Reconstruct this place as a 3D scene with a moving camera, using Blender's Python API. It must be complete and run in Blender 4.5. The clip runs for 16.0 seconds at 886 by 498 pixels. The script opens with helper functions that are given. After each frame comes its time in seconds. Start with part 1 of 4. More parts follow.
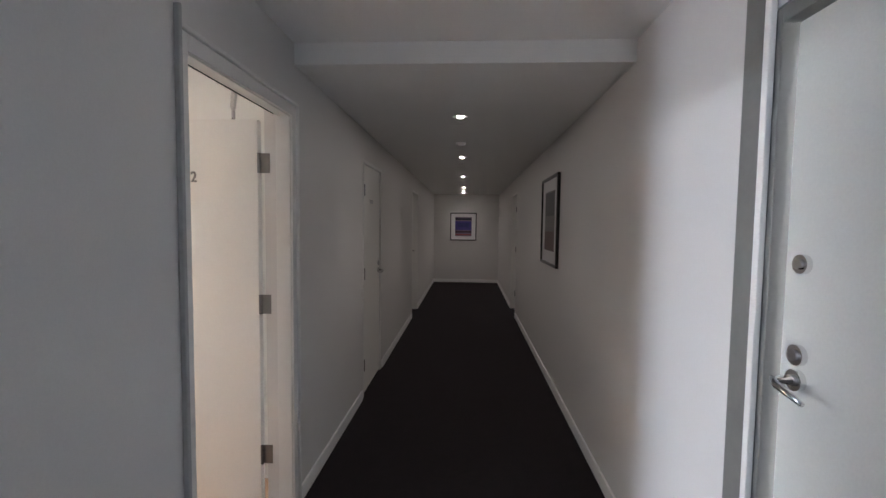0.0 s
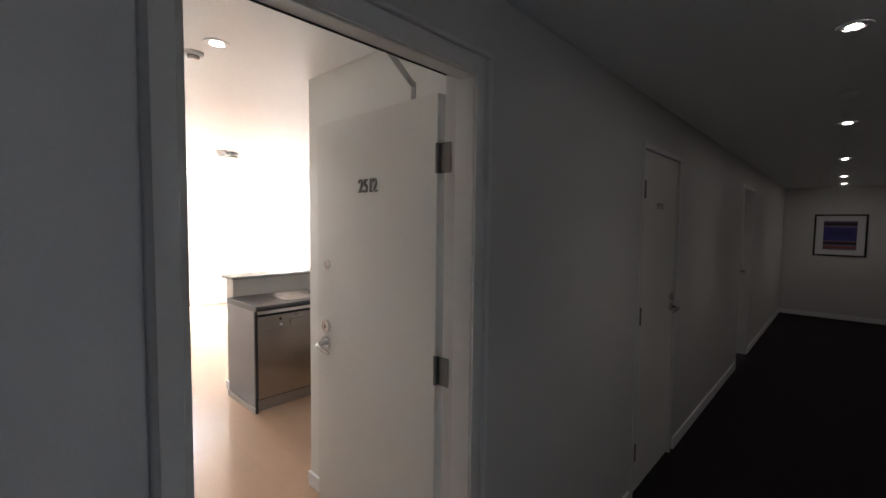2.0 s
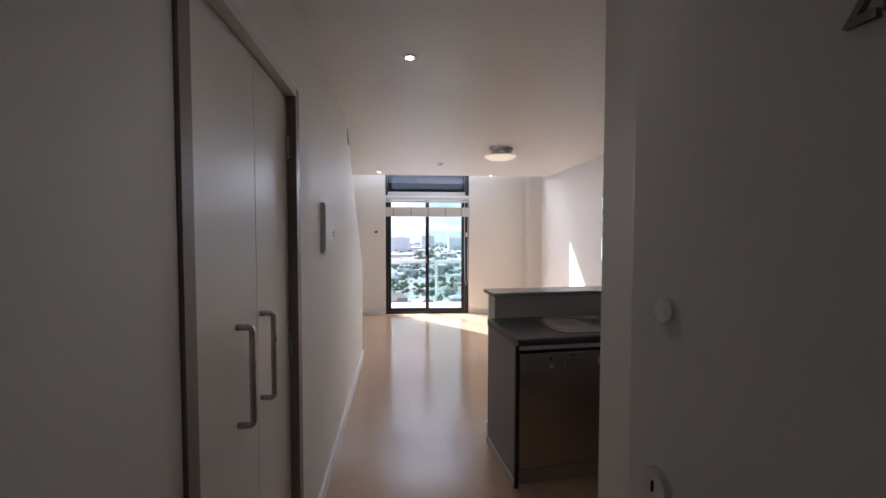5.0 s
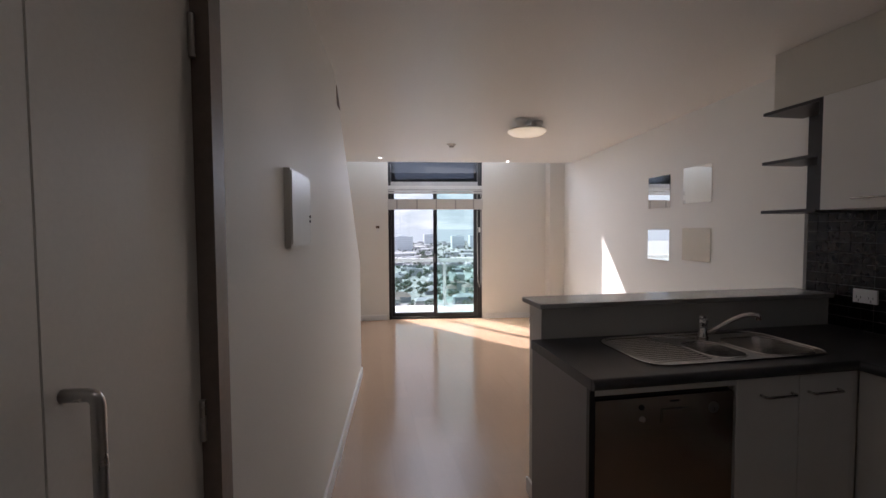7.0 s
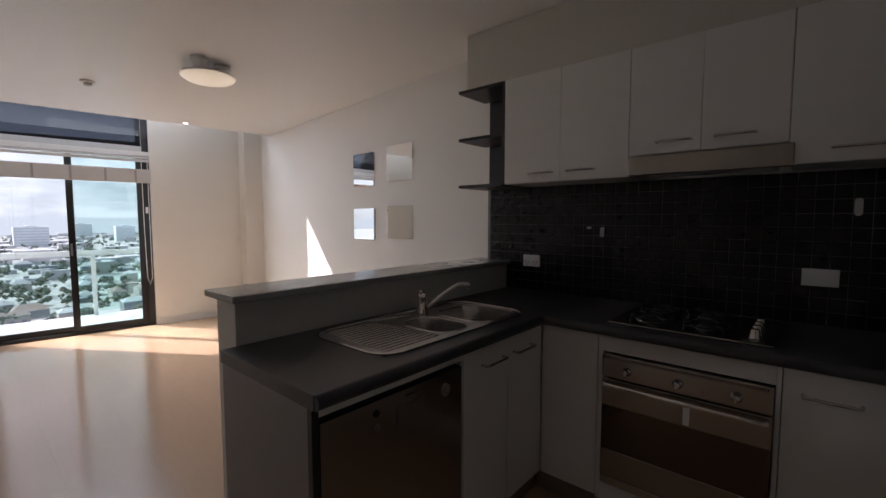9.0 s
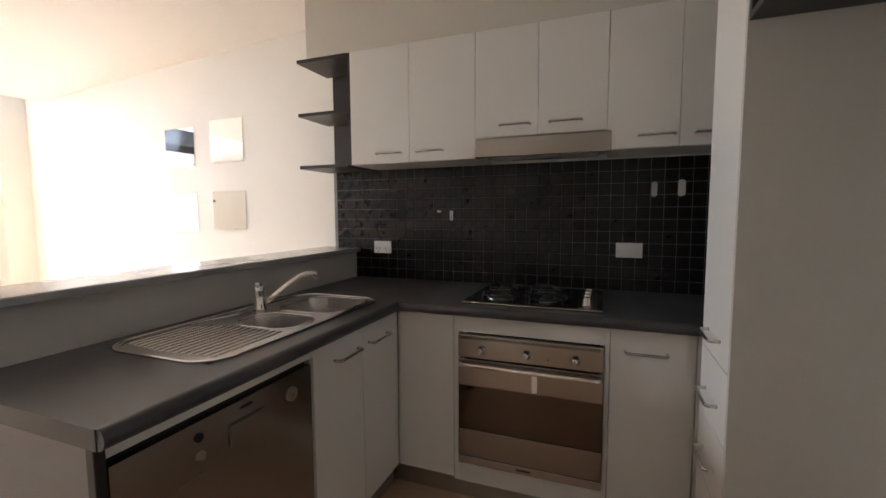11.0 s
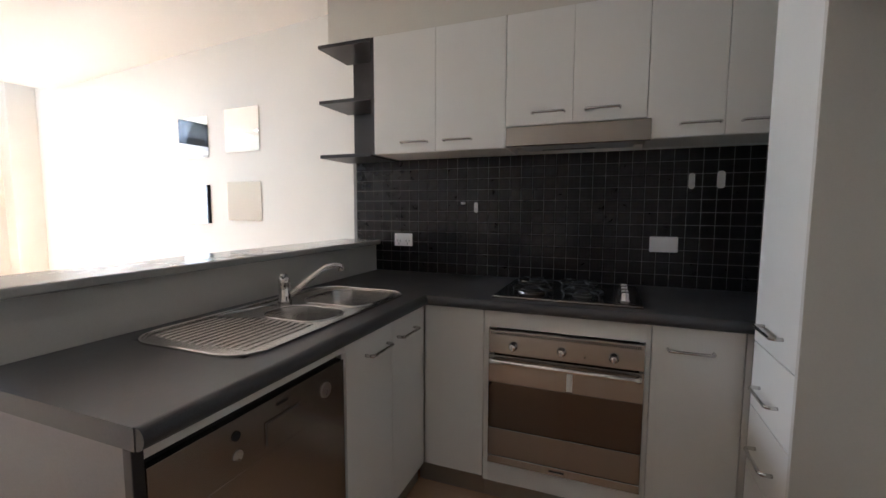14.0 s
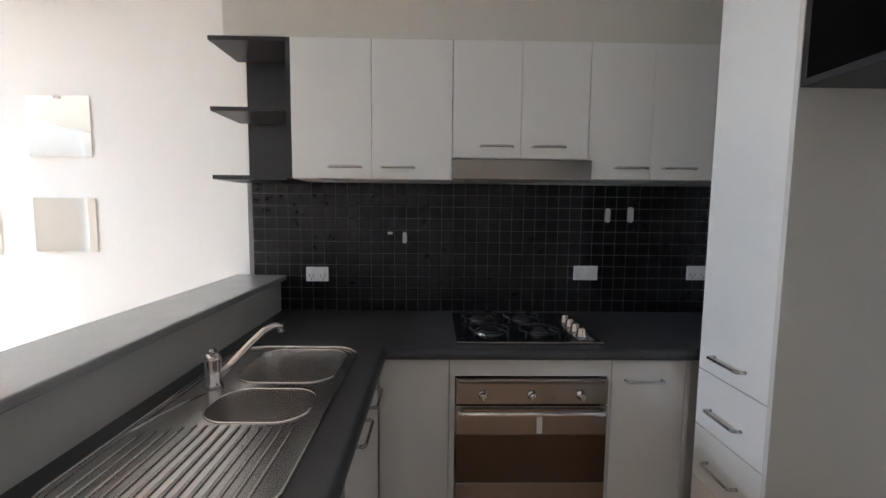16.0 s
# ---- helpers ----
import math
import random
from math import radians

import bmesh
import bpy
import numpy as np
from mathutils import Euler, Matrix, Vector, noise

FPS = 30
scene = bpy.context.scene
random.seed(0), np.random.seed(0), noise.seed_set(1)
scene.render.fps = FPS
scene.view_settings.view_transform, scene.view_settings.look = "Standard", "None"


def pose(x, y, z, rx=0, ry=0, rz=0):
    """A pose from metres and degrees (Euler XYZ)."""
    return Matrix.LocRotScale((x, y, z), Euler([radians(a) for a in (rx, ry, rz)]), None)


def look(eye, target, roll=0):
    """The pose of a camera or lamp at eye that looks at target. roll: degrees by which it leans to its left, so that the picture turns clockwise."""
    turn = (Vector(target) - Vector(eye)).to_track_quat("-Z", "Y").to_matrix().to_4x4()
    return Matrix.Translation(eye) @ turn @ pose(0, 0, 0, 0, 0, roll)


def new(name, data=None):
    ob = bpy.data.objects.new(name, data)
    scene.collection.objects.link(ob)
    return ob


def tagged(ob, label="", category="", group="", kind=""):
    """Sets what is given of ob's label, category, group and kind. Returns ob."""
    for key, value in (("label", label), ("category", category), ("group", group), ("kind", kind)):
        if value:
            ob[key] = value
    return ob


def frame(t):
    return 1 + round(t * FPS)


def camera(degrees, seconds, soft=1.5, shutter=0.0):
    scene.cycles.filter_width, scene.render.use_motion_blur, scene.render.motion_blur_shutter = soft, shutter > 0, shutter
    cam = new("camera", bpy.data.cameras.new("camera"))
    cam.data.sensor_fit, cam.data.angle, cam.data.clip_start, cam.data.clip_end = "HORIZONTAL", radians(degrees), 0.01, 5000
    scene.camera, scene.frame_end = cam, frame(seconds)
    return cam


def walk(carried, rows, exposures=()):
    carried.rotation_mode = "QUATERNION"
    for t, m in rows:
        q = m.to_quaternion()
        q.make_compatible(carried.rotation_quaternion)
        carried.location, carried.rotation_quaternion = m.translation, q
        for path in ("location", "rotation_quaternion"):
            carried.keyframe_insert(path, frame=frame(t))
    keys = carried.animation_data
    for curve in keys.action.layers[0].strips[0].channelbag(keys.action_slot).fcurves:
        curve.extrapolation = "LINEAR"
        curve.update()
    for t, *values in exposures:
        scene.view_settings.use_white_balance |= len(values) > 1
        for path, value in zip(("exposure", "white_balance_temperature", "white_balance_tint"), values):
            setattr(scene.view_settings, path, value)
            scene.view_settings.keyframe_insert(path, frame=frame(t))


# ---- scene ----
cam = camera(92.0, 16.0)
PATH = [
    (0, (0.109, -0.117, 1.514), (-0.005, 1.877, 1.4), 0.7),
    (0.5, (0.198, 0.207, 1.508), (-0.069, 2.186, 1.394), 0.6),
    (1, (0.184, 0.554, 1.534), (-0.486, 2.435, 1.419), 0.6),
    (1.5, (0.144, 0.776, 1.565), (-0.877, 2.491, 1.448), 0.5),
    (2, (0.051, 0.976, 1.598), (-1.314, 2.433, 1.477), 0.7),
    (2.5, (-0.133, 1.113, 1.605), (-1.746, 2.289, 1.481), 0.8),
    (3, (-0.314, 1.245, 1.611), (-2.061, 2.211, 1.491), 0.8),
    (3.5, (-0.47, 1.359, 1.62), (-2.302, 2.154, 1.522), 0.6),
    (4, (-0.691, 1.443, 1.57), (-2.594, 2.053, 1.485), 0.4),
    (4.5, (-0.877, 1.515, 1.535), (-2.819, 1.988, 1.453), 0.2),
    (4.7, (-0.947, 1.545, 1.531), (-2.902, 1.96, 1.449), 0.2),
    (6.8, (-1.886, 1.612, 1.467), (-3.863, 1.903, 1.382), -0.1),
    (7, (-1.951, 1.62, 1.461), (-3.918, 1.975, 1.372), -0.3),
    (7.5, (-2.105, 1.642, 1.439), (-4.006, 2.258, 1.353), -0.2),
    (8, (-2.235, 1.701, 1.412), (-3.986, 2.661, 1.309), -0.2),
    (8.5, (-2.358, 1.776, 1.375), (-3.934, 3.0, 1.247), -0.1),
    (9, (-2.439, 1.851, 1.359), (-3.752, 3.352, 1.216), -0.0),
    (9.5, (-2.539, 1.911, 1.359), (-3.546, 3.632, 1.206), 0.1),
    (10, (-2.584, 1.951, 1.318), (-3.338, 3.797, 1.164), 0.1),
    (10.2, (-2.538, 1.948, 1.334), (-3.259, 3.805, 1.156), 0.1),
    (12.5, (-2.528, 2.0, 1.139), (-3.235, 3.865, 0.994), -0.4),
    (13, (-2.535, 1.999, 1.113), (-3.254, 3.859, 0.958), 0.0),
    (13.5, (-2.574, 1.991, 1.157), (-3.296, 3.847, 0.978), 0.2),
    (14, (-2.665, 1.986, 1.27), (-3.386, 3.842, 1.086), 0.2),
    (14.5, (-2.768, 2.005, 1.35), (-3.427, 3.884, 1.165), 0.4),
    (15, (-2.891, 2.02, 1.406), (-3.364, 3.956, 1.227), 0.6),
    (15.5, (-3.066, 2.03, 1.424), (-3.326, 4.004, 1.237), 0.7),
    (16, (-3.206, 2.085, 1.425), (-3.165, 4.077, 1.243), 0.6),
]
EXPOSURES = [(0.0, 5.2, 6100, 19), (1.0, 5.2, 6250, 18), (2.0, 3.9, 5950, 17), (2.5, 2.93, 5650, 17), (3.0, 2.05, 5450, 19), (3.5, 1.8, 5500, 20), (4.7, 1.62, 5750, 21), (8.5, 0.95, 6000, 20),
             (9.5, 1.52, 6050, 20), (10.2, 2.52, 6250, 17), (12.5, 3.25, 6300, 16), (14.5, 3.05, 5560, 13), (15.3, 3.05, 5430, 12), (16.0, 3.27, 5500, 13)]
walk(cam, [(t, look(eye, target, roll)) for t, eye, target, roll in PATH], EXPOSURES)
WIN_W, LOBBY_W, CORR_W, APT_W = 33, 1.42, 0.32, 1.1


# ---- light ----
def node(nt, kind, **sockets):
    n = nt.nodes.new(kind)
    for k, v in sockets.items():
        n.inputs[k.replace("_", " ")].default_value = v
    return n


SUN_EL, SUN_M = 38.0, 0.66
sun_way = Vector((1.0, SUN_M, 0)).normalized() * math.cos(radians(SUN_EL)) - Vector((0, 0, math.sin(radians(SUN_EL))))
world = bpy.data.worlds.new("world")
scene.world = world
world.use_nodes = True
wnt = world.node_tree
wnt.nodes.clear()
sky = wnt.nodes.new("ShaderNodeTexSky")
sky.sky_type, sky.sun_disc = "NISHITA", False
sky.sun_elevation, sky.sun_rotation = radians(SUN_EL), math.atan2(-sun_way.x, -sun_way.y)
sky.dust_density, sky.air_density = 0.8, 1.0
# broken high cloud
coord = wnt.nodes.new("ShaderNodeTexCoord")
cloud = node(wnt, "ShaderNodeTexNoise", Scale=7.0, Detail=6.0, Roughness=0.6)
ramp = wnt.nodes.new("ShaderNodeValToRGB")
ramp.color_ramp.elements[0].position, ramp.color_ramp.elements[1].position = 0.38, 0.60
squash = wnt.nodes.new("ShaderNodeMapping")
squash.inputs["Scale"].default_value = (1, 1, 3.5)
veil = wnt.nodes.new("ShaderNodeMixRGB")
veil.inputs["Fac"].default_value = 0.85
veil.inputs["Color2"].default_value = (6.6, 7.3, 8.0, 1)
mixc = wnt.nodes.new("ShaderNodeMixRGB")
mixc.inputs["Color2"].default_value = (10.4, 10.6, 10.9, 1)
bg = wnt.nodes.new("ShaderNodeBackground")
bg.inputs["Strength"].default_value = 0.05
wout = wnt.nodes.new("ShaderNodeOutputWorld")
for a, b in ((coord.outputs["Generated"], squash.inputs["Vector"]), (squash.outputs[0], cloud.inputs["Vector"]),
             (cloud.outputs["Fac"], ramp.inputs[0]), (ramp.outputs[0], mixc.inputs["Fac"]),
             (sky.outputs[0], veil.inputs["Color1"]), (veil.outputs[0], mixc.inputs["Color1"]), (mixc.outputs[0], bg.inputs[0]), (bg.outputs[0], wout.inputs[0])):
    wnt.links.new(a, b)
sun = new("sun", bpy.data.lights.new("sun", "SUN"))
sun.data.energy, sun.data.angle, sun.data.color = 4.2, radians(0.5), (1.0, 0.95, 0.87)
sun.matrix_world = look((-20, -14, 20), Vector((-20, -14, 20)) + sun_way)


def area(name, eye, target, w, h, watts, color):
    l = new(name, bpy.data.lights.new(name, "AREA"))
    l.data.shape, l.data.size, l.data.size_y, l.data.energy, l.data.color = "RECTANGLE", w, h, watts, color
    l.matrix_world = look(eye, target)
    return l


# area lamps added for sky light, the first hidden behind the dark upper pane
area("upper_pane_sky_fill", (-9.09, 2.752, 2.78), (-4.5, 1.7, 1.0), 1.35, 0.95, WIN_W, (0.86, 0.94, 1.0))
area("lobby_window_daylight", (-3.16, -2.12, 1.35), (0.87, 1.5, 1.35), 0.14, 2.3, LOBBY_W, (0.62, 0.79, 1.0))


# ---- materials ----
def mat(name, color, rough=0.5, metal=0.0, scale=0.0, vary=0.12, bump=0.0, fine=0.0, spec=None, stretch=(1, 1, 1), island=0.0, coat=0.0, gloss_vary=1.0):
    m = bpy.data.materials.new(name)
    m.use_nodes = True
    nt = m.node_tree
    b = nt.nodes["Principled BSDF"]
    b.inputs["Base Color"].default_value = (*color, 1)
    b.inputs["Roughness"].default_value, b.inputs["Metallic"].default_value = rough, metal
    if spec is not None:
        b.inputs["Specular IOR Level"].default_value = spec
    b.inputs["Coat Weight"].default_value = coat
    if scale:
        tc = nt.nodes.new("ShaderNodeNewGeometry" if island else "ShaderNodeTexCoord")
        mp = nt.nodes.new("ShaderNodeMapping")
        mp.inputs["Scale"].default_value = stretch
        n1 = node(nt, "ShaderNodeTexNoise", Scale=scale, Detail=5.0, Roughness=0.6)
        n2 = node(nt, "ShaderNodeTexNoise", Scale=fine or scale * 9, Detail=3.0, Roughness=0.7)
        add = nt.nodes.new("ShaderNodeMath")
        add.operation = "MULTIPLY_ADD"
        add.inputs[1].default_value = 0.5
        hs = nt.nodes.new("ShaderNodeMapRange")
        hs.inputs["From Min"].default_value, hs.inputs["From Max"].default_value = 0.45, 1.05
        hs.inputs["To Min"].default_value, hs.inputs["To Max"].default_value = 1 - vary, 1 + vary
        mul = nt.nodes.new("ShaderNodeVectorMath")
        mul.operation = "SCALE"
        mul.inputs[0].default_value = color
        L = nt.links.new
        L(tc.outputs["Position" if island else "Object"], mp.inputs["Vector"])
        L(mp.outputs[0], n1.inputs["Vector"])
        L(mp.outputs[0], n2.inputs["Vector"])
        L(n1.outputs["Fac"], add.inputs[0])
        L(n2.outputs["Fac"], add.inputs[2])
        L(add.outputs[0], hs.inputs["Value"])
        fac = hs.outputs[0]
        if island:
            info = nt.nodes.new("ShaderNodeObjectInfo")
            mr = nt.nodes.new("ShaderNodeMapRange")
            mr.inputs["To Min"].default_value, mr.inputs["To Max"].default_value = 1 - island, 1 + island
            m2 = nt.nodes.new("ShaderNodeMath")
            m2.operation = "MULTIPLY"
            L(info.outputs["Random"], mr.inputs["Value"])
            L(mr.outputs[0], m2.inputs[0])
            L(fac, m2.inputs[1])
            fac = m2.outputs[0]
        L(fac, mul.inputs["Scale"])
        L(mul.outputs[0], b.inputs["Base Color"])
        rr = nt.nodes.new("ShaderNodeMapRange")
        rr.inputs["From Min"].default_value, rr.inputs["From Max"].default_value = 0.3, 0.7
        rr.inputs["To Min"].default_value, rr.inputs["To Max"].default_value = max(rough - gloss_vary * (0.012 if metal else 0.03), 0.02), min(rough + gloss_vary * (0.015 if metal else 0.05), 1)
        L(n1.outputs["Fac"], rr.inputs["Value"])
        L(rr.outputs[0], b.inputs["Roughness"])
        if bump:
            bp = node(nt, "ShaderNodeBump", Strength=bump, Distance=0.004)
            L(n2.outputs["Fac"], bp.inputs["Height"])
            L(bp.outputs[0], b.inputs["Normal"])
    return m


def glow(name, color, strength):
    m = mat(name, (0.9, 0.9, 0.9))
    b = m.node_tree.nodes["Principled BSDF"]
    b.inputs["Emission Color"].default_value = (*color, 1)
    b.inputs["Emission Strength"].default_value = strength
    return m


def glass(name, color, rough=0.0, ior=1.45):
    m = bpy.data.materials.new(name)
    m.use_nodes = True
    b = m.node_tree.nodes["Principled BSDF"]
    b.inputs["Base Color"].default_value = (*color, 1)
    b.inputs["Transmission Weight"].default_value, b.inputs["Roughness"].default_value, b.inputs["IOR"].default_value = 1.0, rough, ior
    return m


WALL = mat("wall_paint", (0.83, 0.81, 0.755), 0.62, scale=1.3, vary=0.03, bump=0.06, fine=160)
HALLWALL = mat("corridor_wall_paint", (0.65, 0.625, 0.59), 0.5, scale=1.2, vary=0.04, bump=0.06, fine=160)
CEIL = mat("ceiling_paint", (0.84, 0.835, 0.81), 0.42, scale=0.9, vary=0.03, bump=0.04, fine=120)
SKIRT = mat("skirting_paint", (0.86, 0.85, 0.825), 0.35, scale=3, vary=0.03)
HANDLE = mat("satin_chrome", (0.62, 0.61, 0.59), 0.24, 1.0)
BALC = mat("pale_balcony_tile", (0.34, 0.335, 0.36), 0.7, scale=2, vary=0.1)
HINGE = mat("dark_steel", (0.20, 0.19, 0.18), 0.36, 1.0, scale=20, vary=0.08)
TRIM = mat("gloss_trim_paint", (0.72, 0.70, 0.66), 0.34, scale=3, vary=0.03)
DOORP = mat("door_paint", (0.79, 0.76, 0.70), 0.4, scale=2, vary=0.03, bump=0.03, fine=120)
GREYDOOR = mat("grey_green_door_paint", (0.56, 0.56, 0.51), 0.42, scale=2, vary=0.05, bump=0.03, fine=120)
FRAMEGREY = mat("grey_frame_paint", (0.17, 0.167, 0.15), 0.45, scale=3, vary=0.08)
NUMERAL = mat("brushed_numeral", (0.23, 0.215, 0.20), 0.42, 0.6, scale=30, vary=0.15)
DOORPANEL = mat("cream_panel_enamel", (0.66, 0.635, 0.58), 0.4, scale=6, vary=0.03)
ENDPANEL = mat("beige_end_panel", (0.63, 0.60, 0.545), 0.42, scale=2.5, vary=0.03, bump=0.03, fine=200)
BULKHEAD = mat("beige_bulkhead_paint", (0.66, 0.63, 0.555), 0.6, scale=1.3, vary=0.03, bump=0.05, fine=160)
BEADSHADE = mat("bead_shade_grey", (0.36, 0.35, 0.335), 0.5, scale=4, vary=0.06)
JAMBBROWN = mat("dark_brown_jamb", (0.22, 0.175, 0.145), 0.45, scale=5, vary=0.12)
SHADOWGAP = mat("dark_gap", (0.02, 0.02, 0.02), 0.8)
CARPET = mat("charcoal_carpet", (0.028, 0.023, 0.024), 0.95, scale=14, vary=0.35, bump=0.9, fine=420, spec=0.1)
PLANK = mat("beech_laminate", (0.50, 0.33, 0.212), 0.15, spec=0.75, scale=1.1, vary=0.03, fine=9, stretch=(1, 7, 1), island=0.025, gloss_vary=0.0)
WHITELAM = mat("cream_laminate", (0.80, 0.785, 0.745), 0.38, scale=2.5, vary=0.03, bump=0.03, fine=260)
CARCASS = mat("cream_carcass", (0.66, 0.63, 0.58), 0.45, scale=3, vary=0.04)
BLACKLAM = mat("black_laminate", (0.022, 0.021, 0.022), 0.35, scale=4, vary=0.2)
GREYLAM = mat("grey_laminate_panel", (0.20, 0.195, 0.20), 0.42, scale=4, vary=0.08, bump=0.04, fine=200)
BENCH = mat("charcoal_benchtop", (0.055, 0.056, 0.060), 0.36, scale=6, vary=0.25, bump=0.08, fine=300)
BARTOP = mat("grey_bar_top", (0.36, 0.36, 0.35), 0.13, scale=8, vary=0.10, fine=200)
HALFWALL = mat("half_wall_paint", (0.60, 0.585, 0.55), 0.45, scale=1.6, vary=0.04, bump=0.05, fine=150)
STEEL = mat("brushed_steel", (0.42, 0.39, 0.36), 0.25, 1.0, scale=1.5, vary=0.02, fine=9, stretch=(0.4, 0.4, 60), gloss_vary=0.0)
STEELH = mat("brushed_steel_flat", (0.58, 0.565, 0.55), 0.26, 1.0, scale=6, vary=0.02, fine=30, stretch=(1, 6, 1), gloss_vary=0.0)
CHROME = mat("chrome", (0.75, 0.74, 0.73), 0.1, 1.0)
NICKEL = mat("satin_nickel", (0.52, 0.50, 0.48), 0.28, 1.0, scale=20, vary=0.06)
KICK = mat("aluminium_kickboard", (0.42, 0.40, 0.375), 0.36, 1.0, scale=10, vary=0.03, fine=60)
TILE = mat("black_glazed_tile", (0.010, 0.0092, 0.0095), 0.2, scale=9, vary=0.15, bump=0.008, fine=30, island=0.08, spec=0.3, gloss_vary=0.3)
GROUT = mat("grey_grout", (0.27, 0.26, 0.255), 0.85, scale=40, vary=0.2, bump=0.3, fine=300)
ALU = mat("black_aluminium_frame", (0.018, 0.019, 0.021), 0.38, scale=5, vary=0.15)
ALUW = mat("pale_grey_transom", (0.60, 0.60, 0.60), 0.4, scale=5, vary=0.06)
BLINDM = mat("cream_blind_fabric", (0.66, 0.64, 0.61), 0.85, scale=30, vary=0.06, bump=0.3, fine=500)
BLINDSEAM = mat("blind_seam", (0.40, 0.385, 0.37), 0.85)
WHITEP = mat("white_plastic", (0.80, 0.79, 0.77), 0.35, scale=12, vary=0.02)
OVENGLASS = mat("dark_oven_glass", (0.15, 0.122, 0.104), 0.07, 1.0, coat=0.3)
HOBGLASS = mat("black_hob_glass", (0.012, 0.012, 0.013), 0.12, scale=8, vary=0.2)
IRON = mat("black_cast_iron", (0.02, 0.02, 0.02), 0.6, scale=30, vary=0.2, bump=0.3)
MIRROR = mat("silvered_mirror", (0.90, 0.91, 0.90), 0.015, 1.0)
PICFRAME = mat("dark_picture_frame", (0.018, 0.014, 0.012), 0.3, scale=9, vary=0.2)
MOUNT = mat("pale_picture_mount", (0.72, 0.70, 0.68), 0.6, scale=10, vary=0.04)
BROWN = mat("brown_stair_timber", (0.10, 0.06, 0.035), 0.5, scale=6, vary=0.2)
RAILM = mat("grey_green_rail", (0.52, 0.55, 0.56), 0.45, scale=5, vary=0.08)
BULB = glow("downlight_lamp", (1.0, 0.93, 0.82), 9)
OPAL = glow("opal_glass_lit", (1.0, 0.80, 0.50), 0.2)
PANE = glass("clear_glass", (0.95, 0.98, 0.97))
PANEG = glass("green_tint_glass", (0.72, 0.89, 0.85))
PANED = glass("dark_tinted_glass", (0.0035, 0.004, 0.005))


# ---- mesh tools ----
def bm_box(x0, x1, y0, y1, z0, z1, bevel=0.0, bm=None, segs=2):
    bm = bm or bmesh.new()
    g = bmesh.ops.create_cube(bm, size=1.0, matrix=Matrix.Translation(((x0 + x1) / 2, (y0 + y1) / 2, (z0 + z1) / 2)) @ Matrix.Diagonal((x1 - x0, y1 - y0, z1 - z0, 1)))
    if bevel:
        es = list({e for v in g["verts"] for e in v.link_edges})
        bmesh.ops.bevel(bm, geom=es, offset=bevel, segments=segs, affect="EDGES", profile=0.5)
    return bm


def bm_prism(pts, z0, z1, bm=None):
    bm = bm or bmesh.new()
    lo = [bm.verts.new((*p, z0)) for p in pts]
    hi = [bm.verts.new((*p, z1)) for p in pts]
    fs = [bm.faces.new(lo), bm.faces.new(hi)]
    for i in range(len(pts)):
        j = (i + 1) % len(pts)
        fs.append(bm.faces.new((lo[i], lo[j], hi[j], hi[i])))
    bmesh.ops.recalc_face_normals(bm, faces=fs)
    return bm


def bm_cyl(p, q, r, r2=None, segs=24, bm=None):
    bm = bm or bmesh.new()
    p, q = Vector(p), Vector(q)
    m = Matrix.Translation((p + q) / 2) @ (q - p).to_track_quat("Z", "Y").to_matrix().to_4x4()
    bmesh.ops.create_cone(bm, cap_ends=True, segments=segs, radius1=r, radius2=r if r2 is None else r2, depth=(q - p).length, matrix=m)
    return bm


def bm_tube(pts, r, segs=10, bm=None, closed=False):
    bm = bm or bmesh.new()
    pts = [Vector(p) for p in pts]
    rings, n = [], len(pts)
    side = None
    for i, p in enumerate(pts):
        a = pts[(i - 1) % n] if closed or i else pts[0]
        b = pts[(i + 1) % n] if closed or i < n - 1 else pts[-1]
        t = (b - a).normalized()
        if side is None:
            side = t.cross(Vector((0, 0, 1)) if abs(t.z) < 0.9 else Vector((1, 0, 0))).normalized()
        side = (side - t * side.dot(t)).normalized()
        up = t.cross(side)
        rr = r[i] if isinstance(r, (list, tuple)) else r
        rings.append([bm.verts.new(p + rr * (math.cos(k) * side + math.sin(k) * up)) for k in (2 * math.pi * j / segs for j in range(segs))])
    for i in range(n if closed else n - 1):
        A, B = rings[i], rings[(i + 1) % n]
        for j in range(segs):
            bm.faces.new((A[j], A[(j + 1) % segs], B[(j + 1) % segs], B[j]))
    if not closed:
        bm.faces.new(rings[0][::-1])
        bm.faces.new(rings[-1])
    bmesh.ops.recalc_face_normals(bm, faces=bm.faces[:])
    return bm


def bm_lathe(c, profile, segs=40, bm=None):
    """profile of (radius, z) about the upright through c."""
    bm = bm or bmesh.new()
    rings = [[bm.verts.new((c[0] + r * math.cos(a), c[1] + r * math.sin(a), c[2] + z)) for a in (2 * math.pi * k / segs for k in range(segs))] for r, z in profile]
    for A, B in zip(rings, rings[1:]):
        for j in range(segs):
            bm.faces.new((A[j], A[(j + 1) % segs], B[(j + 1) % segs], B[j]))
    for ring in (rings[0], rings[-1]):
        bm.faces.new(ring)
    bmesh.ops.recalc_face_normals(bm, faces=bm.faces[:])
    return bm


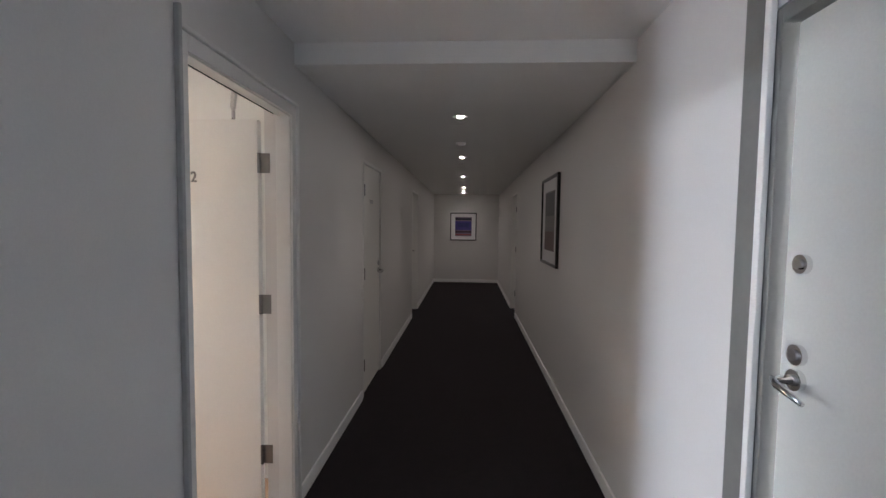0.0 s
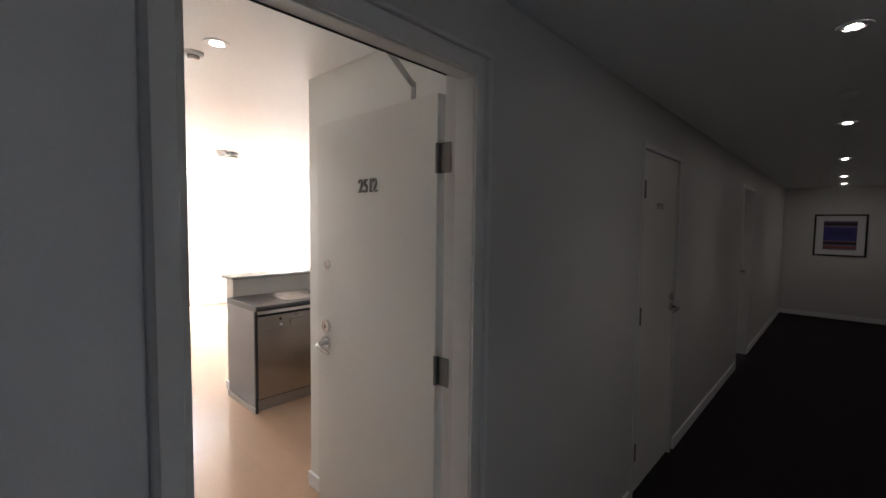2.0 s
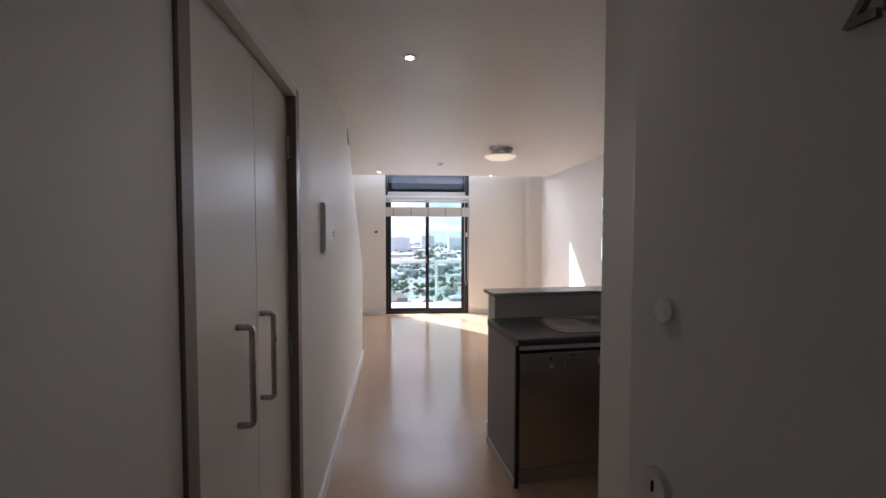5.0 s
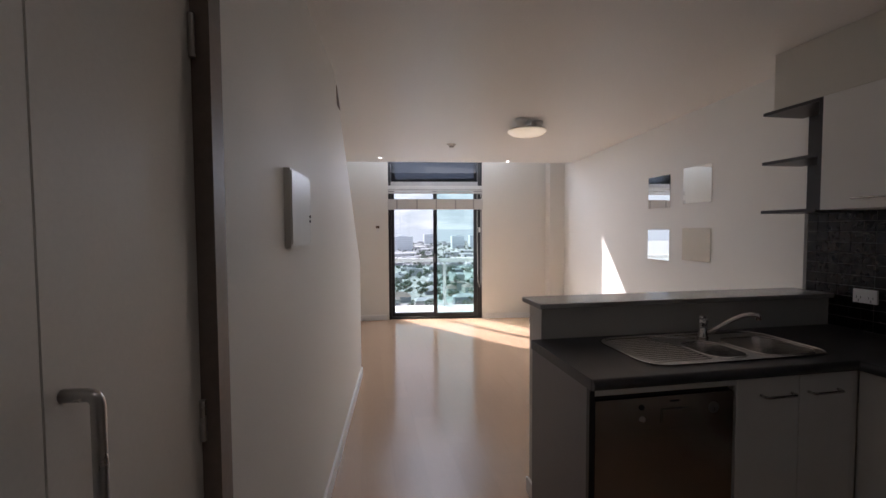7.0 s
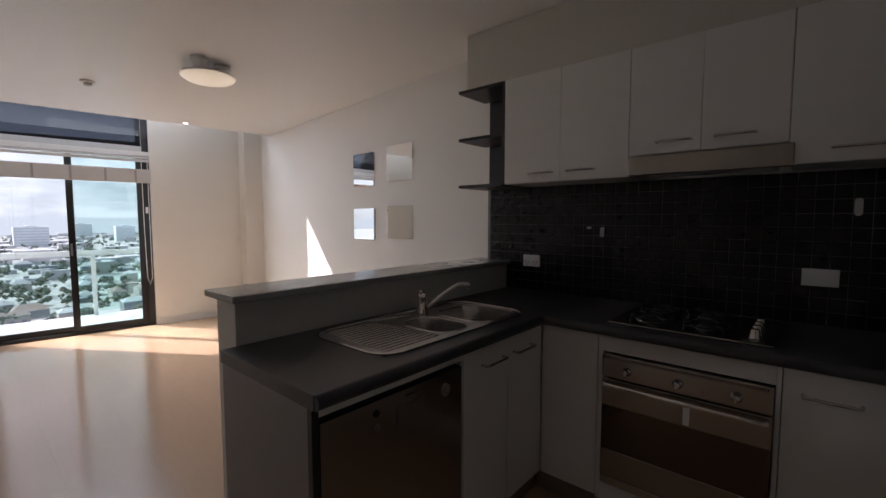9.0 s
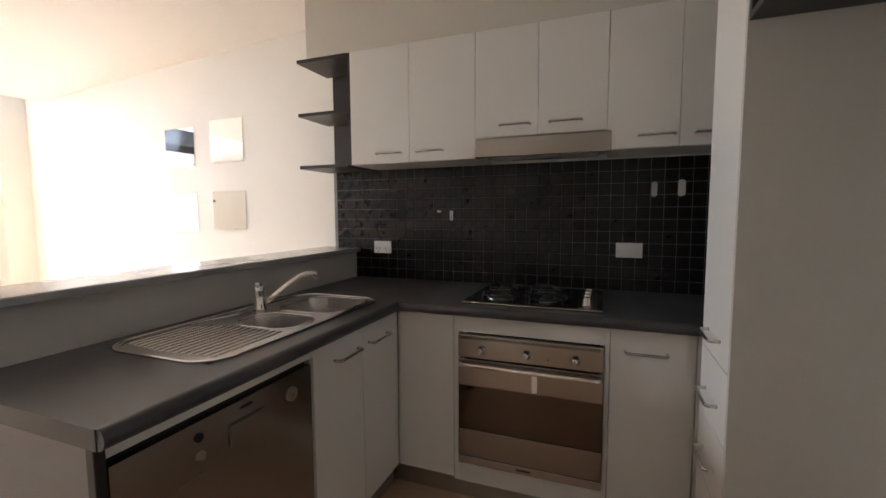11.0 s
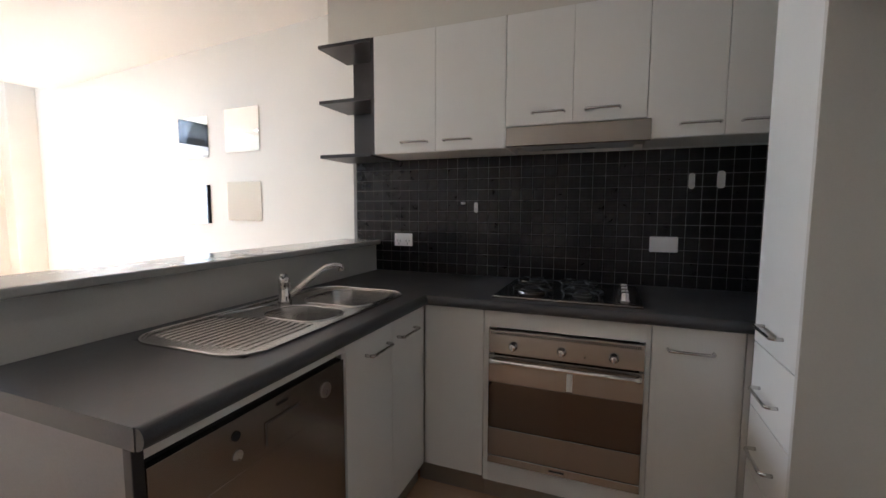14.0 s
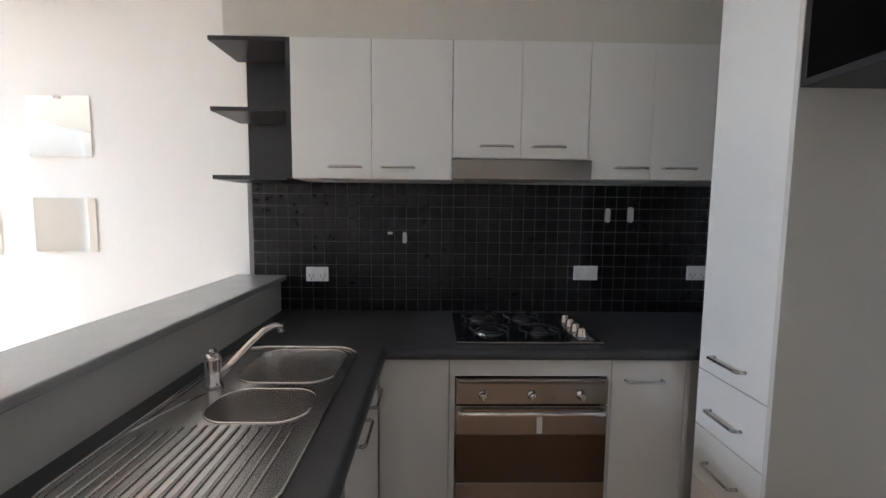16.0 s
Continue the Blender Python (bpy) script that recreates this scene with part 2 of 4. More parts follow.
def bm_ring(outer, inner, z0, z1, bm=None):
    """A flat frame between two plan outlines of equal count."""
    bm = bm or bmesh.new()
    n = len(outer)
    L = [[bm.verts.new((*p, z)) for p in pts] for pts in (outer, inner) for z in (z0, z1)]
    ol, oh, il, ih = L
    for i in range(n):
        j = (i + 1) % n
        for a, b, c, d in ((ol, ol, oh, oh), (il, il, ih, ih), (oh, oh, ih, ih), (ol, ol, il, il)):
            bm.faces.new((a[i], b[j], c[j], d[i]))
    bmesh.ops.recalc_face_normals(bm, faces=bm.faces[:])
    return bm


def mesh_of(name, bm, material, smooth=False):
    me = bpy.data.meshes.new(name)
    if smooth:
        for f in bm.faces:
            f.smooth = True
    bm.to_mesh(me)
    bm.free()
    for m in material if isinstance(material, (list, tuple)) else (material,):
        me.materials.append(m)
    return me


def structure(name, bm, material, label="", category=""):
    ob = new(name, mesh_of(name, bm, material))
    return tagged(ob, label, category, kind="structure")


def thing(name, at, label, category, group="", turn=0.0):
    ob = new(name)
    ob.matrix_world = pose(*at, 0, 0, turn)
    ob.empty_display_size = 0.1
    return tagged(ob, label, category, group)


def part(name, bm, material, parent, label="", smooth=False, local=False):
    """One mesh under a thing or a part; bm in world places unless local."""
    base = parent
    m = Matrix.Identity(4)
    while base is not None:
        m = base.matrix_basis @ m
        base = base.parent
    if not local:
        bm.transform(m.inverted())
    ob = new(name, mesh_of(name, bm, material, smooth))
    ob.parent = parent
    if label:
        ob["label"] = label
    return ob


def rounded(x0, x1, y0, y1, r, n=6):
    pts = []
    for cx, cy, a0 in ((x1 - r, y1 - r, 0), (x0 + r, y1 - r, 90), (x0 + r, y0 + r, 180), (x1 - r, y0 + r, 270)):
        for k in range(n + 1):
            a = radians(a0 + 90 * k / n)
            pts.append((cx + r * math.cos(a), cy + r * math.sin(a)))
    return pts


def text_mesh(body, size, depth, m):
    cu = bpy.data.curves.new("text", "FONT")
    cu.offset = 0.0006
    cu.body, cu.size, cu.extrude, cu.align_x, cu.align_y = body, size, depth, "CENTER", "CENTER"
    ob = bpy.data.objects.new("text", cu)
    scene.collection.objects.link(ob)
    bpy.context.view_layer.update()
    me = bpy.data.meshes.new_from_object(ob.evaluated_get(bpy.context.evaluated_depsgraph_get()))
    bpy.data.objects.remove(ob)
    bm = bmesh.new()
    bm.from_mesh(me)
    bm.transform(m)
    return bm


def bow_handle(c, along, out, length=0.135, reach=0.03, r=0.0055):
    """A bent bar pull: centre on the face, the way it runs, the way it stands out."""
    c, a, o = Vector(c), Vector(along), Vector(out)
    h = length / 2
    pts = [c - a * h]
    for k in range(5):
        t = radians(90 * k / 4)
        pts.append(c - a * (h - 0.012 * (1 - math.cos(t))) + o * (reach - 0.012 + 0.012 * math.sin(t)))
    for k in range(5):
        t = radians(90 * (4 - k) / 4)
        pts.append(c + a * (h - 0.012 * (1 - math.cos(t))) + o * (reach - 0.012 + 0.012 * math.sin(t)))
    pts.append(c + a * h)
    return bm_tube(pts, r, 10)


# ---- plan ----
XL, XW, XR = -0.78, -0.93, 0.912           # corridor faces, apartment side of the west wall
YF = 11.128                                # corridor end
ZC1, ZC2, ZL, ZE = 2.42, 2.312, 2.47, 2.41  # corridor ceilings, living, entry
ZTOP = 5.2
SA, SB = Vector((-2.992, 1.292)), Vector((-6.25, 1.557))   # hall south wall, at a slant
SD = (SB - SA).normalized()
SN = Vector((-SD.y, SD.x))
if SN.y < 0:
    SN = -SN                                # into the hall
N0, N1 = Vector((-4.15, 4.288)), Vector((-8.66, 4.80))     # living north wall
ND = (N1 - N0).normalized()
NN = Vector((ND.y, -ND.x))
if NN.y > 0:
    NN = -NN                                # into the room
W0 = Vector((-8.83, 2.74))                  # window wall
WD = Vector((0.11, 1.0)).normalized()
WO = Vector((-WD.y, WD.x))                  # outwards, to the balcony
if WO.x > 0:
    WO = -WO


def S(s, off=0.0):
    return tuple(SA + SD * s + SN * off)


def N(s, off=0.0):
    return tuple(N0 + ND * s + NN * off)


def W(s, off=0.0):
    """Along the window wall; off is outwards."""
    return tuple(W0 + WD * s + WO * off)


def slab(fn, s0, s1, o0, o1, z0, z1, bm=None):
    return bm_prism([fn(s0, o0), fn(s1, o0), fn(s1, o1), fn(s0, o1)], z0, z1, bm)


# ---- corridor shell ----
structure("floor_corridor", bm_box(-0.93, 1.02, -2.6, YF + 0.1, -0.2, 0.0), CARPET, "charcoal loop pile carpet", "floor")
structure("floor_lobby", bm_box(-3.4, -0.93, -2.6, 0.5, -0.2, 0.0), CARPET, "charcoal loop pile carpet", "floor")
EO0, EO1, EOH = 1.165, 2.03, 2.116            # entry opening
D2, D3, DR, DN = (3.47, 4.24), (6.68, 7.46), (6.92, 7.72), (0.18, 1.17)


def pierced(y0, y1, x0, x1, z1, holes):
    """A wall along y with door holes (y0, y1, head)."""
    bm = bmesh.new()
    y = y0
    for a, b, h in holes:
        bm_box(x0, x1, y, a, 0, z1, bm=bm)
        bm_box(x0, x1, a, b, h, z1, bm=bm)
        y = b
    bm_box(x0, x1, y, y1, 0, z1, bm=bm)
    return bm


structure("wall_corridor_west", pierced(0.47, YF, XW, XL, 2.6, [(EO0, EO1, EOH), (*D2, 2.06), (*D3, 2.06)]), HALLWALL, "warm grey painted plaster corridor wall", "wall")
structure("wall_corridor_east", pierced(-2.6, YF, XR, XR + 0.15, 2.6, [(*DN, 2.09), (*DR, 2.06)]), HALLWALL, "warm grey painted plaster corridor wall", "wall")
structure("wall_corridor_end", bm_box(-1.1, 1.2, YF, YF + 0.15, 0, 2.6), HALLWALL, "painted plaster wall closing the corridor", "wall")
structure("wall_lobby_south", bm_box(-3.4, 1.02, -2.75, -2.6, 0, 2.6), HALLWALL, "painted plaster lobby wall", "wall")
structure("wall_lobby_north", bm_box(-3.4, XL, 0.47, 0.59, 0, 2.6), HALLWALL, "painted plaster lobby wall", "wall")
bm = bm_box(-3.4, -3.2, -1.95, 0.47, 0, 2.6)
bm_box(-3.4, -3.2, -2.6, -2.3, 0, 2.6, bm=bm)
bm_box(-3.4, -3.2, -2.3, -1.95, 2.5, 2.6, bm=bm)
bm_box(-3.4, -3.2, -2.3, -1.95, 0, 0.15, bm=bm)
structure("wall_lobby_west", bm, HALLWALL, "lobby wall with a tall narrow window slot", "wall")
bm = bm_prism([(-3.4, -2.75), (1.02, -2.75), (1.02, 2.05), (XW, 2.05), (XW, 0.59), (-3.4, 0.59)], ZC1, ZC1 + 0.2)
structure("ceiling_corridor_near", bm, CEIL, "white painted ceiling", "ceiling")
structure("ceiling_corridor", bm_box(XW, 1.02, 2.05, YF + 0.1, ZC2, ZC2 + 0.25), CEIL, "white painted dropped ceiling", "ceiling")


def skirting(name, bm):
    return structure(name, bm, SKIRT, "white painted timber skirting board", "skirting")


bm = bmesh.new()
for a, b in ((0.47, EO0 - 0.02), (EO1 + 0.06, D2[0] - 0.04), (D2[1] + 0.04, D3[0]), (D3[1], YF)):
    bm_box(XL, XL + 0.014, a, b, 0.0, 0.085, 0.004, bm)
skirting("baseboard_west", bm)
bm = bmesh.new()
for a, b in ((DN[1] + 0.09, DR[0]), (DR[1], YF)):
    bm_box(XR - 0.014, XR, a, b, 0.0, 0.085, 0.004, bm)
skirting("baseboard_east", bm)
skirting("baseboard_end", bm_box(XL + 0.014, XR - 0.014, YF - 0.014, YF, 0.0, 0.085, 0.004))

# entry frame and the open door
ef = structure("door_frame_entry", bm_box(XW - 0.01, XL - 0.002, EO0 + 0.002, EO0 + 0.035, 0, EOH - 0.002, 0.003), TRIM, "white painted timber door frame with architrave", "door frame")
part("jamb", bm_box(-0.857, XL - 0.002, EO1 - 0.035, EO1 - 0.002, 0, EOH - 0.002, 0.003), TRIM, ef)
part("head", bm_box(-0.84, XL - 0.002, EO0 + 0.0352, EO1 - 0.0352, 2.04, EOH - 0.002, 0.003), TRIM, ef)
part("rebate", bm_box(XW - 0.01, -0.8402, EO0 + 0.0352, EO1 - 0.0352, 2.098, EOH - 0.002, 0.002), TRIM, ef)
part("architrave", bm_box(XL, XL + 0.009, EO0 - 0.004, EO0 + 0.037, 0, 2.1, 0.002), TRIM, ef)
part("architrave", bm_box(XL, XL + 0.009, EO1 - 0.035, EO1 + 0.012, 0, 2.1, 0.002), TRIM, ef)
part("architrave", bm_box(XL, XL + 0.009, EO0 + 0.0372, EO1 - 0.0352, 2.045, 2.1, 0.002), TRIM, ef)
# near bead gets a grey colour for the shade on its side
part("bead", bm_box(XL, XL + 0.022, EO0 - 0.018, EO0 - 0.0042, 0, 2.168, 0.005, segs=3), BEADSHADE, ef, "raised outer bead with its shade painted grey")
part("bead", bm_box(XL, XL + 0.022, EO1 + 0.0122, EO1 + 0.03, 0, 2.1, 0.006, segs=3), TRIM, ef, "raised rounded outer bead")
part("bead", bm_box(XL, XL + 0.022, EO0 - 0.004, EO1 + 0.03, 2.1002, 2.118, 0.006, segs=3), TRIM, ef, "raised rounded outer bead")
part("door_stop", bm_box(-0.872, -0.848, EO0 + 0.035, EO0 + 0.07, 0, 2.03), TRIM, ef)
for z in (1.12, 1.03):
    part("strike_plate", bm_box(-0.91, -0.876, EO0 + 0.035, EO0 + 0.0375, z - 0.045, z + 0.045, 0.001), NICKEL, ef, "satin metal strike plate")

LX0, LX1, LY = -1.735, -0.966, 2.028
door = thing("entry_door", (LX1, LY + 0.02, 0.0), "cream painted flush entry door standing open at right angles", "door")
leaf = part("leaf", bm_box(LX0, LX1, LY, LY + 0.04, 0.008, 2.035, 0.002), DOORP, door)
for k, ch in enumerate("2512"):
    x = (-1.394, -1.362, -1.330, -1.303)[k]
    part("number", text_mesh(ch, 0.077, 0.004, pose(x, LY - 0.003, 1.741, 90, 0, 0) @ Matrix.Diagonal((0.8, 1.0, 1.0, 1.0))), NUMERAL, door, "brushed metal door numeral")
part("peephole", bm_cyl((-1.645, LY, 1.405), (-1.645, LY - 0.008, 1.405), 0.019), CHROME, door, "round metal door viewer")
lk = part("deadlock", bm_cyl((-1.655, LY, 1.122), (-1.655, LY - 0.012, 1.122), 0.029), CHROME, door, "round chrome deadlock")
part("keyway", bm_box(-1.657, -1.653, LY - 0.0135, LY - 0.012, 1.114, 1.131), SHADOWGAP, lk)
lv = part("rose", bm_cyl((-1.655, LY, 1.045), (-1.655, LY - 0.012, 1.045), 0.028), CHROME, door)
part("lever", bm_tube([(-1.655, LY - 0.01, 1.045), (-1.655, LY - 0.045, 1.045), (-1.645, LY - 0.055, 1.043), (-1.61, LY - 0.057, 1.032), (-1.56, LY - 0.052, 1.024)], [0.011, 0.011, 0.011, 0.009, 0.006], 14), CHROME, door, "chrome lever handle", True)
for z in (1.815, 1.09, 0.29):
    h = part("hinge", bm_box(-0.952, -0.902, EO1 - 0.005, EO1 - 0.0025, z - 0.05, z + 0.05, 0.0008), HINGE, door, "steel butt hinge")
    part("knuckle", bm_cyl((-0.955, EO1 - 0.012, z - 0.05), (-0.955, EO1 - 0.012, z + 0.05), 0.008, segs=12), HINGE, h)
cl = thing("door_closer", (-0.94, 1.70, 2.10), "grey metal door closer arm at the door head", "door closer")
part("slide_rail", bm_box(-0.955, -0.931, 1.40, 1.95, 2.118, 2.146, 0.002), NICKEL, cl)
part("arm", bm_tube([(-0.944, 1.77, 2.120), (-0.958, 1.805, 2.106), (-1.080, 2.008, 2.088), (-1.092, 2.032, 2.088)], [0.009, 0.013, 0.013, 0.010], 4), NICKEL, cl, "grey metal arm")
part("joint", bm_cyl((-1.092, 2.032, 2.0355), (-1.092, 2.032, 2.096), 0.009, segs=14), NICKEL, cl, "metal arm joint")
# thin dark strip along the underside of the head
part("head_strip", bm_box(-0.8398, -0.835, EO0 + 0.04, EO1 - 0.10, 2.0368, 2.0399), SHADOWGAP, ef, "thin dark strip under the door head")


def corridor_door(name, side, y0, y1, head, recess, leaf_mat, frame_mat, hinge_near, label, knob=True):
    """A closed door in a corridor wall; side -1 west, 1 east."""
    x = XL if side < 0 else XR
    o = -side                                     # towards the corridor
    d = structure(name, bm_box(*sorted((x - o * recess, x - o * (recess + 0.04))), y0 + 0.032, y1 - 0.032, 0.008, head - 0.034, 0.002), leaf_mat, label, "door")
    for a, b in ((y0 + 0.001, y0 + 0.03), (y1 - 0.03, y1 - 0.001)):
        part("jamb", bm_box(*sorted((x + o * 0.006, x - o * 0.145)), a, b, 0, head - 0.001, 0.002), frame_mat, d)
    part("head", bm_box(*sorted((x + o * 0.006, x - o * 0.145)), y0 + 0.0301, y1 - 0.0301, head - 0.03, head - 0.001, 0.002), frame_mat, d)
    hy = y0 + 0.034 if hinge_near else y1 - 0.034
    for z in (1.80, 1.08, 0.28):
        part("hinge", bm_cyl((x - o * (recess - 0.016), hy, z - 0.05), (x - o * (recess - 0.016), hy, z + 0.05), 0.009, segs=12), HINGE, d)
    ly = y1 - 0.09 if hinge_near else y0 + 0.09
    if knob:
        p = Vector((x - o * recess, ly, 1.05))
        part("rose", bm_cyl(p, p + Vector((o * 0.012, 0, 0)), 0.026), NICKEL, d)
        sgn = -1 if hinge_near else 1
        part("lever", bm_tube([p + Vector((o * 0.01, 0, 0)), p + Vector((o * 0.045, 0, 0)), p + Vector((o * 0.052, sgn * 0.02, 0)), p + Vector((o * 0.05, sgn * 0.11, -0.015))], [0.01, 0.01, 0.01, 0.006], 12), CHROME, d, "chrome lever handle", True)
        p.z = 1.12
        part("deadlock", bm_cyl(p, p + Vector((o * 0.012, 0, 0)), 0.026), NICKEL, d)
    return d


d2 = corridor_door("door_neighbour", -1, *D2, 2.06, 0.012, DOORP, TRIM, True, "cream painted closed flush door flush with the wall")
part("number_plate", bm_box(XL - 0.012, XL - 0.008, 3.78, 3.90, 1.70, 1.735), NICKEL, d2, "small metal door number")
corridor_door("door_far_west", -1, *D3, 2.06, 0.09, DOORP, TRIM, True, "cream painted closed door set in a shallow recess")
corridor_door("door_far_east", 1, *DR, 2.06, 0.09, DOORP, TRIM, False, "cream painted closed door set in a shallow recess")
dn = structure("door_opposite", bm_box(XR + 0.03, XR + 0.07, DN[0] + 0.05, 1.048, 0.008, 2.036, 0.002), GREYDOOR, "grey-white closed flush door in a grey frame", "door")
part("jamb", bm_box(XR - 0.002, XR + 0.14, 1.064, DN[1] - 0.002, 0, 2.085, 0.003), FRAMEGREY, dn, "grey painted jamb")
part("jamb", bm_box(XR - 0.002, XR + 0.14, DN[0] + 0.002, DN[0] + 0.045, 0, 2.085, 0.003), FRAMEGREY, dn, "grey painted jamb")
part("head", bm_box(XR - 0.002, XR + 0.14, DN[0] + 0.0452, 1.0638, 2.042, 2.085, 0.003), FRAMEGREY, dn)
part("architrave", bm_box(XR - 0.02, XR - 0.0025, 1.104, 1.187, 0, 2.165, 0.004), FRAMEGREY, dn, "grey painted architrave")
part("architrave_bead", bm_box(XR - 0.022, XR - 0.004, 1.080, 1.1039, 0, 2.128, 0.003), TRIM, dn, "white bead of the architrave")
part("architrave", bm_box(XR - 0.02, XR - 0.0025, DN[0] - 0.08, 1.1038, 2.1285, 2.165, 0.004), FRAMEGREY, dn)
for z, r in ((1.427, 0.024), (1.199, 0.026), (1.135, 0.027)):
    k = part("lock", bm_cyl((XR + 0.03, 0.985, z), (XR + 0.016, 0.985, z), r), CHROME, dn, "round chrome lock")
    part("boss", bm_cyl((XR + 0.016, 0.985, z), (XR + 0.010, 0.985, z), r * 0.55), NICKEL, k)
part("lever", bm_tube([(XR + 0.02, 0.985, 1.135), (XR - 0.03, 0.985, 1.135), (XR - 0.038, 0.96, 1.131), (XR - 0.034, 0.885, 1.112)], [0.011, 0.011, 0.011, 0.006], 12), CHROME, dn, "chrome lever handle", True)


def picture(name, m, w, h, bands, label):
    """A framed print; local x across, z up, facing -y."""
    p = thing(name, (0, 0, 0), label, "picture")
    p.matrix_world = m
    t = 0.028
    for a in (bm_box(-w / 2, w / 2, -0.028, 0, h / 2 - t, h / 2, 0.004), bm_box(-w / 2, w / 2, -0.028, 0, -h / 2, -h / 2 + t, 0.004),
              bm_box(-w / 2, -w / 2 + t, -0.028, 0, -h / 2 + t + 0.0002, h / 2 - t - 0.0002, 0.004), bm_box(w / 2 - t, w / 2, -0.028, 0, -h / 2 + t + 0.0002, h / 2 - t - 0.0002, 0.004)):
        part("frame_bar", a, PICFRAME, p, local=True)
    part("mount", bm_box(-w / 2 + t, w / 2 - t, -0.012, -0.004, -h / 2 + t, h / 2 - t), MOUNT, p, "pale mount board", local=True)
    for k, (x0, x1, z0, z1, col) in enumerate(bands):
        part("print", bm_box(x0, x1, -0.0135 - 0.0008 * k, -0.0121, z0, z1), mat("print_ink", col, 0.6, scale=25, vary=0.35), p, local=True)
    return p


picture("framed_picture", pose(-0.006, YF, 1.467), 0.69, 0.73,
        [(-0.215, 0.215, -0.25, 0.25, (0.20, 0.15, 0.20)), (-0.215, 0.215, 0.17, 0.225, (0.02, 0.02, 0.03)), (-0.215, 0.215, -0.09, 0.14, (0.055, 0.04, 0.21)),
         (-0.15, 0.15, -0.02, 0.10, (0.03, 0.03, 0.14)), (-0.215, 0.215, -0.16, -0.11, (0.05, 0.02, 0.03)), (-0.215, 0.215, -0.225, -0.19, (0.30, 0.07, 0.06))],
        "dark-framed abstract print in blue and red bands on plaster")
picture("framed_picture", pose(XR, 4.09, 1.56, 0, 0, -90), 0.80, 0.85,
        [(-0.235, 0.235, -0.285, 0.285, (0.22, 0.20, 0.185)), (-0.235, 0.235, -0.285, -0.1, (0.17, 0.11, 0.10)), (-0.21, 0.21, 0.05, 0.27, (0.12, 0.115, 0.115))],
        "tall dark-framed muted print hanging on the corridor wall")


def downlight(at, r=0.03, group="corridor downlights"):
    d = thing("downlight", at, "recessed round ceiling downlight with white trim ring, lit", "ceiling light", group)
    x, y, z = at
    part("trim_ring", bm_ring(*[[(x + q * math.cos(a), y + q * math.sin(a)) for a in (2 * math.pi * k / 28 for k in range(28))] for q in (r + 0.026, r + 0.009)], z - 0.006, z - 0.0005), WHITEP, d)
    part("reflector", bm_ring(*[[(x + q * math.cos(a), y + q * math.sin(a)) for a in (2 * math.pi * k / 28 for k in range(28))] for q in (r + 0.0088, r)], z - 0.004, z - 0.0007), NICKEL, d, "dark inner ring")
    part("lamp", bm_lathe((x, y, z), [(0.001, -0.005), (r * 0.7, -0.006), (r - 0.003, -0.002), (r - 0.003, -0.0008)], 24), BULB, d, "glowing lamp face")
    return d


for k, y in enumerate((3.10, 5.0, 7.05, 9.1, 10.45)):
    downlight((0.04 - 0.01 * k, y, ZC2), 0.025)
    l = new("downlight_beam", bpy.data.lights.new("downlight_beam", "SPOT"))
    l.data.energy, l.data.spot_size, l.data.spot_blend, l.data.shadow_soft_size, l.data.color = CORR_W, radians(115), 0.8, 0.04, (1.0, 0.92, 0.82)
    l.matrix_world = look((0.04 - 0.01 * k, y, ZC2 - 0.02), (0.04 - 0.01 * k, y, 0))

sd = thing("smoke_detector", (0.03, 4.1, ZC2), "small white round detector on the corridor ceiling", "detector")
part("base", bm_lathe((0.03, 4.1, ZC2), [(0.045, -0.0005), (0.045, -0.014), (0.03, -0.03), (0.001, -0.032)], 24), WHITEP, sd, smooth=True)

# ---- apartment shell ----
structure("subfloor", bm_box(-9.05, XW, 0.2, 5.0, -0.25, -0.012), BROWN, "dark underlay under the boards", "floor")
structure("wall_kitchen_north", bm_prism([(XW, 4.288), (-4.15, 4.288), N(0, -0.16), (XW, 4.45)], 0, ZTOP), WALL, "cream painted plaster wall behind the kitchen", "wall")
structure("wall_living_north", slab(N, 0, 4.8, 0, -0.16, 0, ZTOP), WALL, "cream painted plaster wall", "wall")
structure("column", bm_prism([(-8.46, 4.55), N(4.27, 0.002), N(4.55, 0.002), (-8.80, 4.55)], 0, ZTOP), WALL, "painted plaster pier in the corner", "pier")
# hall south wall with a raking end, as beside a stair
bm = bmesh.new()
for prof in (((-2.10, 0), (-1.005, 0), (-1.005, ZL), (-2.10, ZL)), ((-1.005, 2.12), (0.02, 2.12), (0.02, ZL), (-1.005, ZL)),
             ((0.02, 0), (3.3, 0), (3.32, 1.12), (1.80, ZL), (0.02, ZL))):
    front, back = ([bm.verts.new((*S(s, off), z)) for s, z in prof] for off in (0.0, -0.12))
    bm.faces.new(front)
    bm.faces.new(back)
    for i in range(len(prof)):
        j = (i + 1) % len(prof)
        bm.faces.new((front[i], front[j], back[j], back[i]))
bmesh.ops.recalc_face_normals(bm, faces=bm.faces[:])
structure("wall_hall_south", bm, WALL, "cream painted hall wall with a raking stair end", "wall")
bm = bmesh.new()
front, back = ([bm.verts.new((*S(s, off), z)) for s, z in ((1.87, 2.405), (1.88, 2.285), (2.02, 2.285))] for off in (0.004, -0.10))
bm.faces.new(front)
bm.faces.new(back)
for i in range(3):
    j = (i + 1) % 3
    bm.faces.new((front[i], front[j], back[j], back[i]))
bmesh.ops.recalc_face_normals(bm, faces=bm.faces[:])
structure("stair_soffit_edge", bm, BROWN, "dark brown timber stair edge in the raking wall end", "stair")
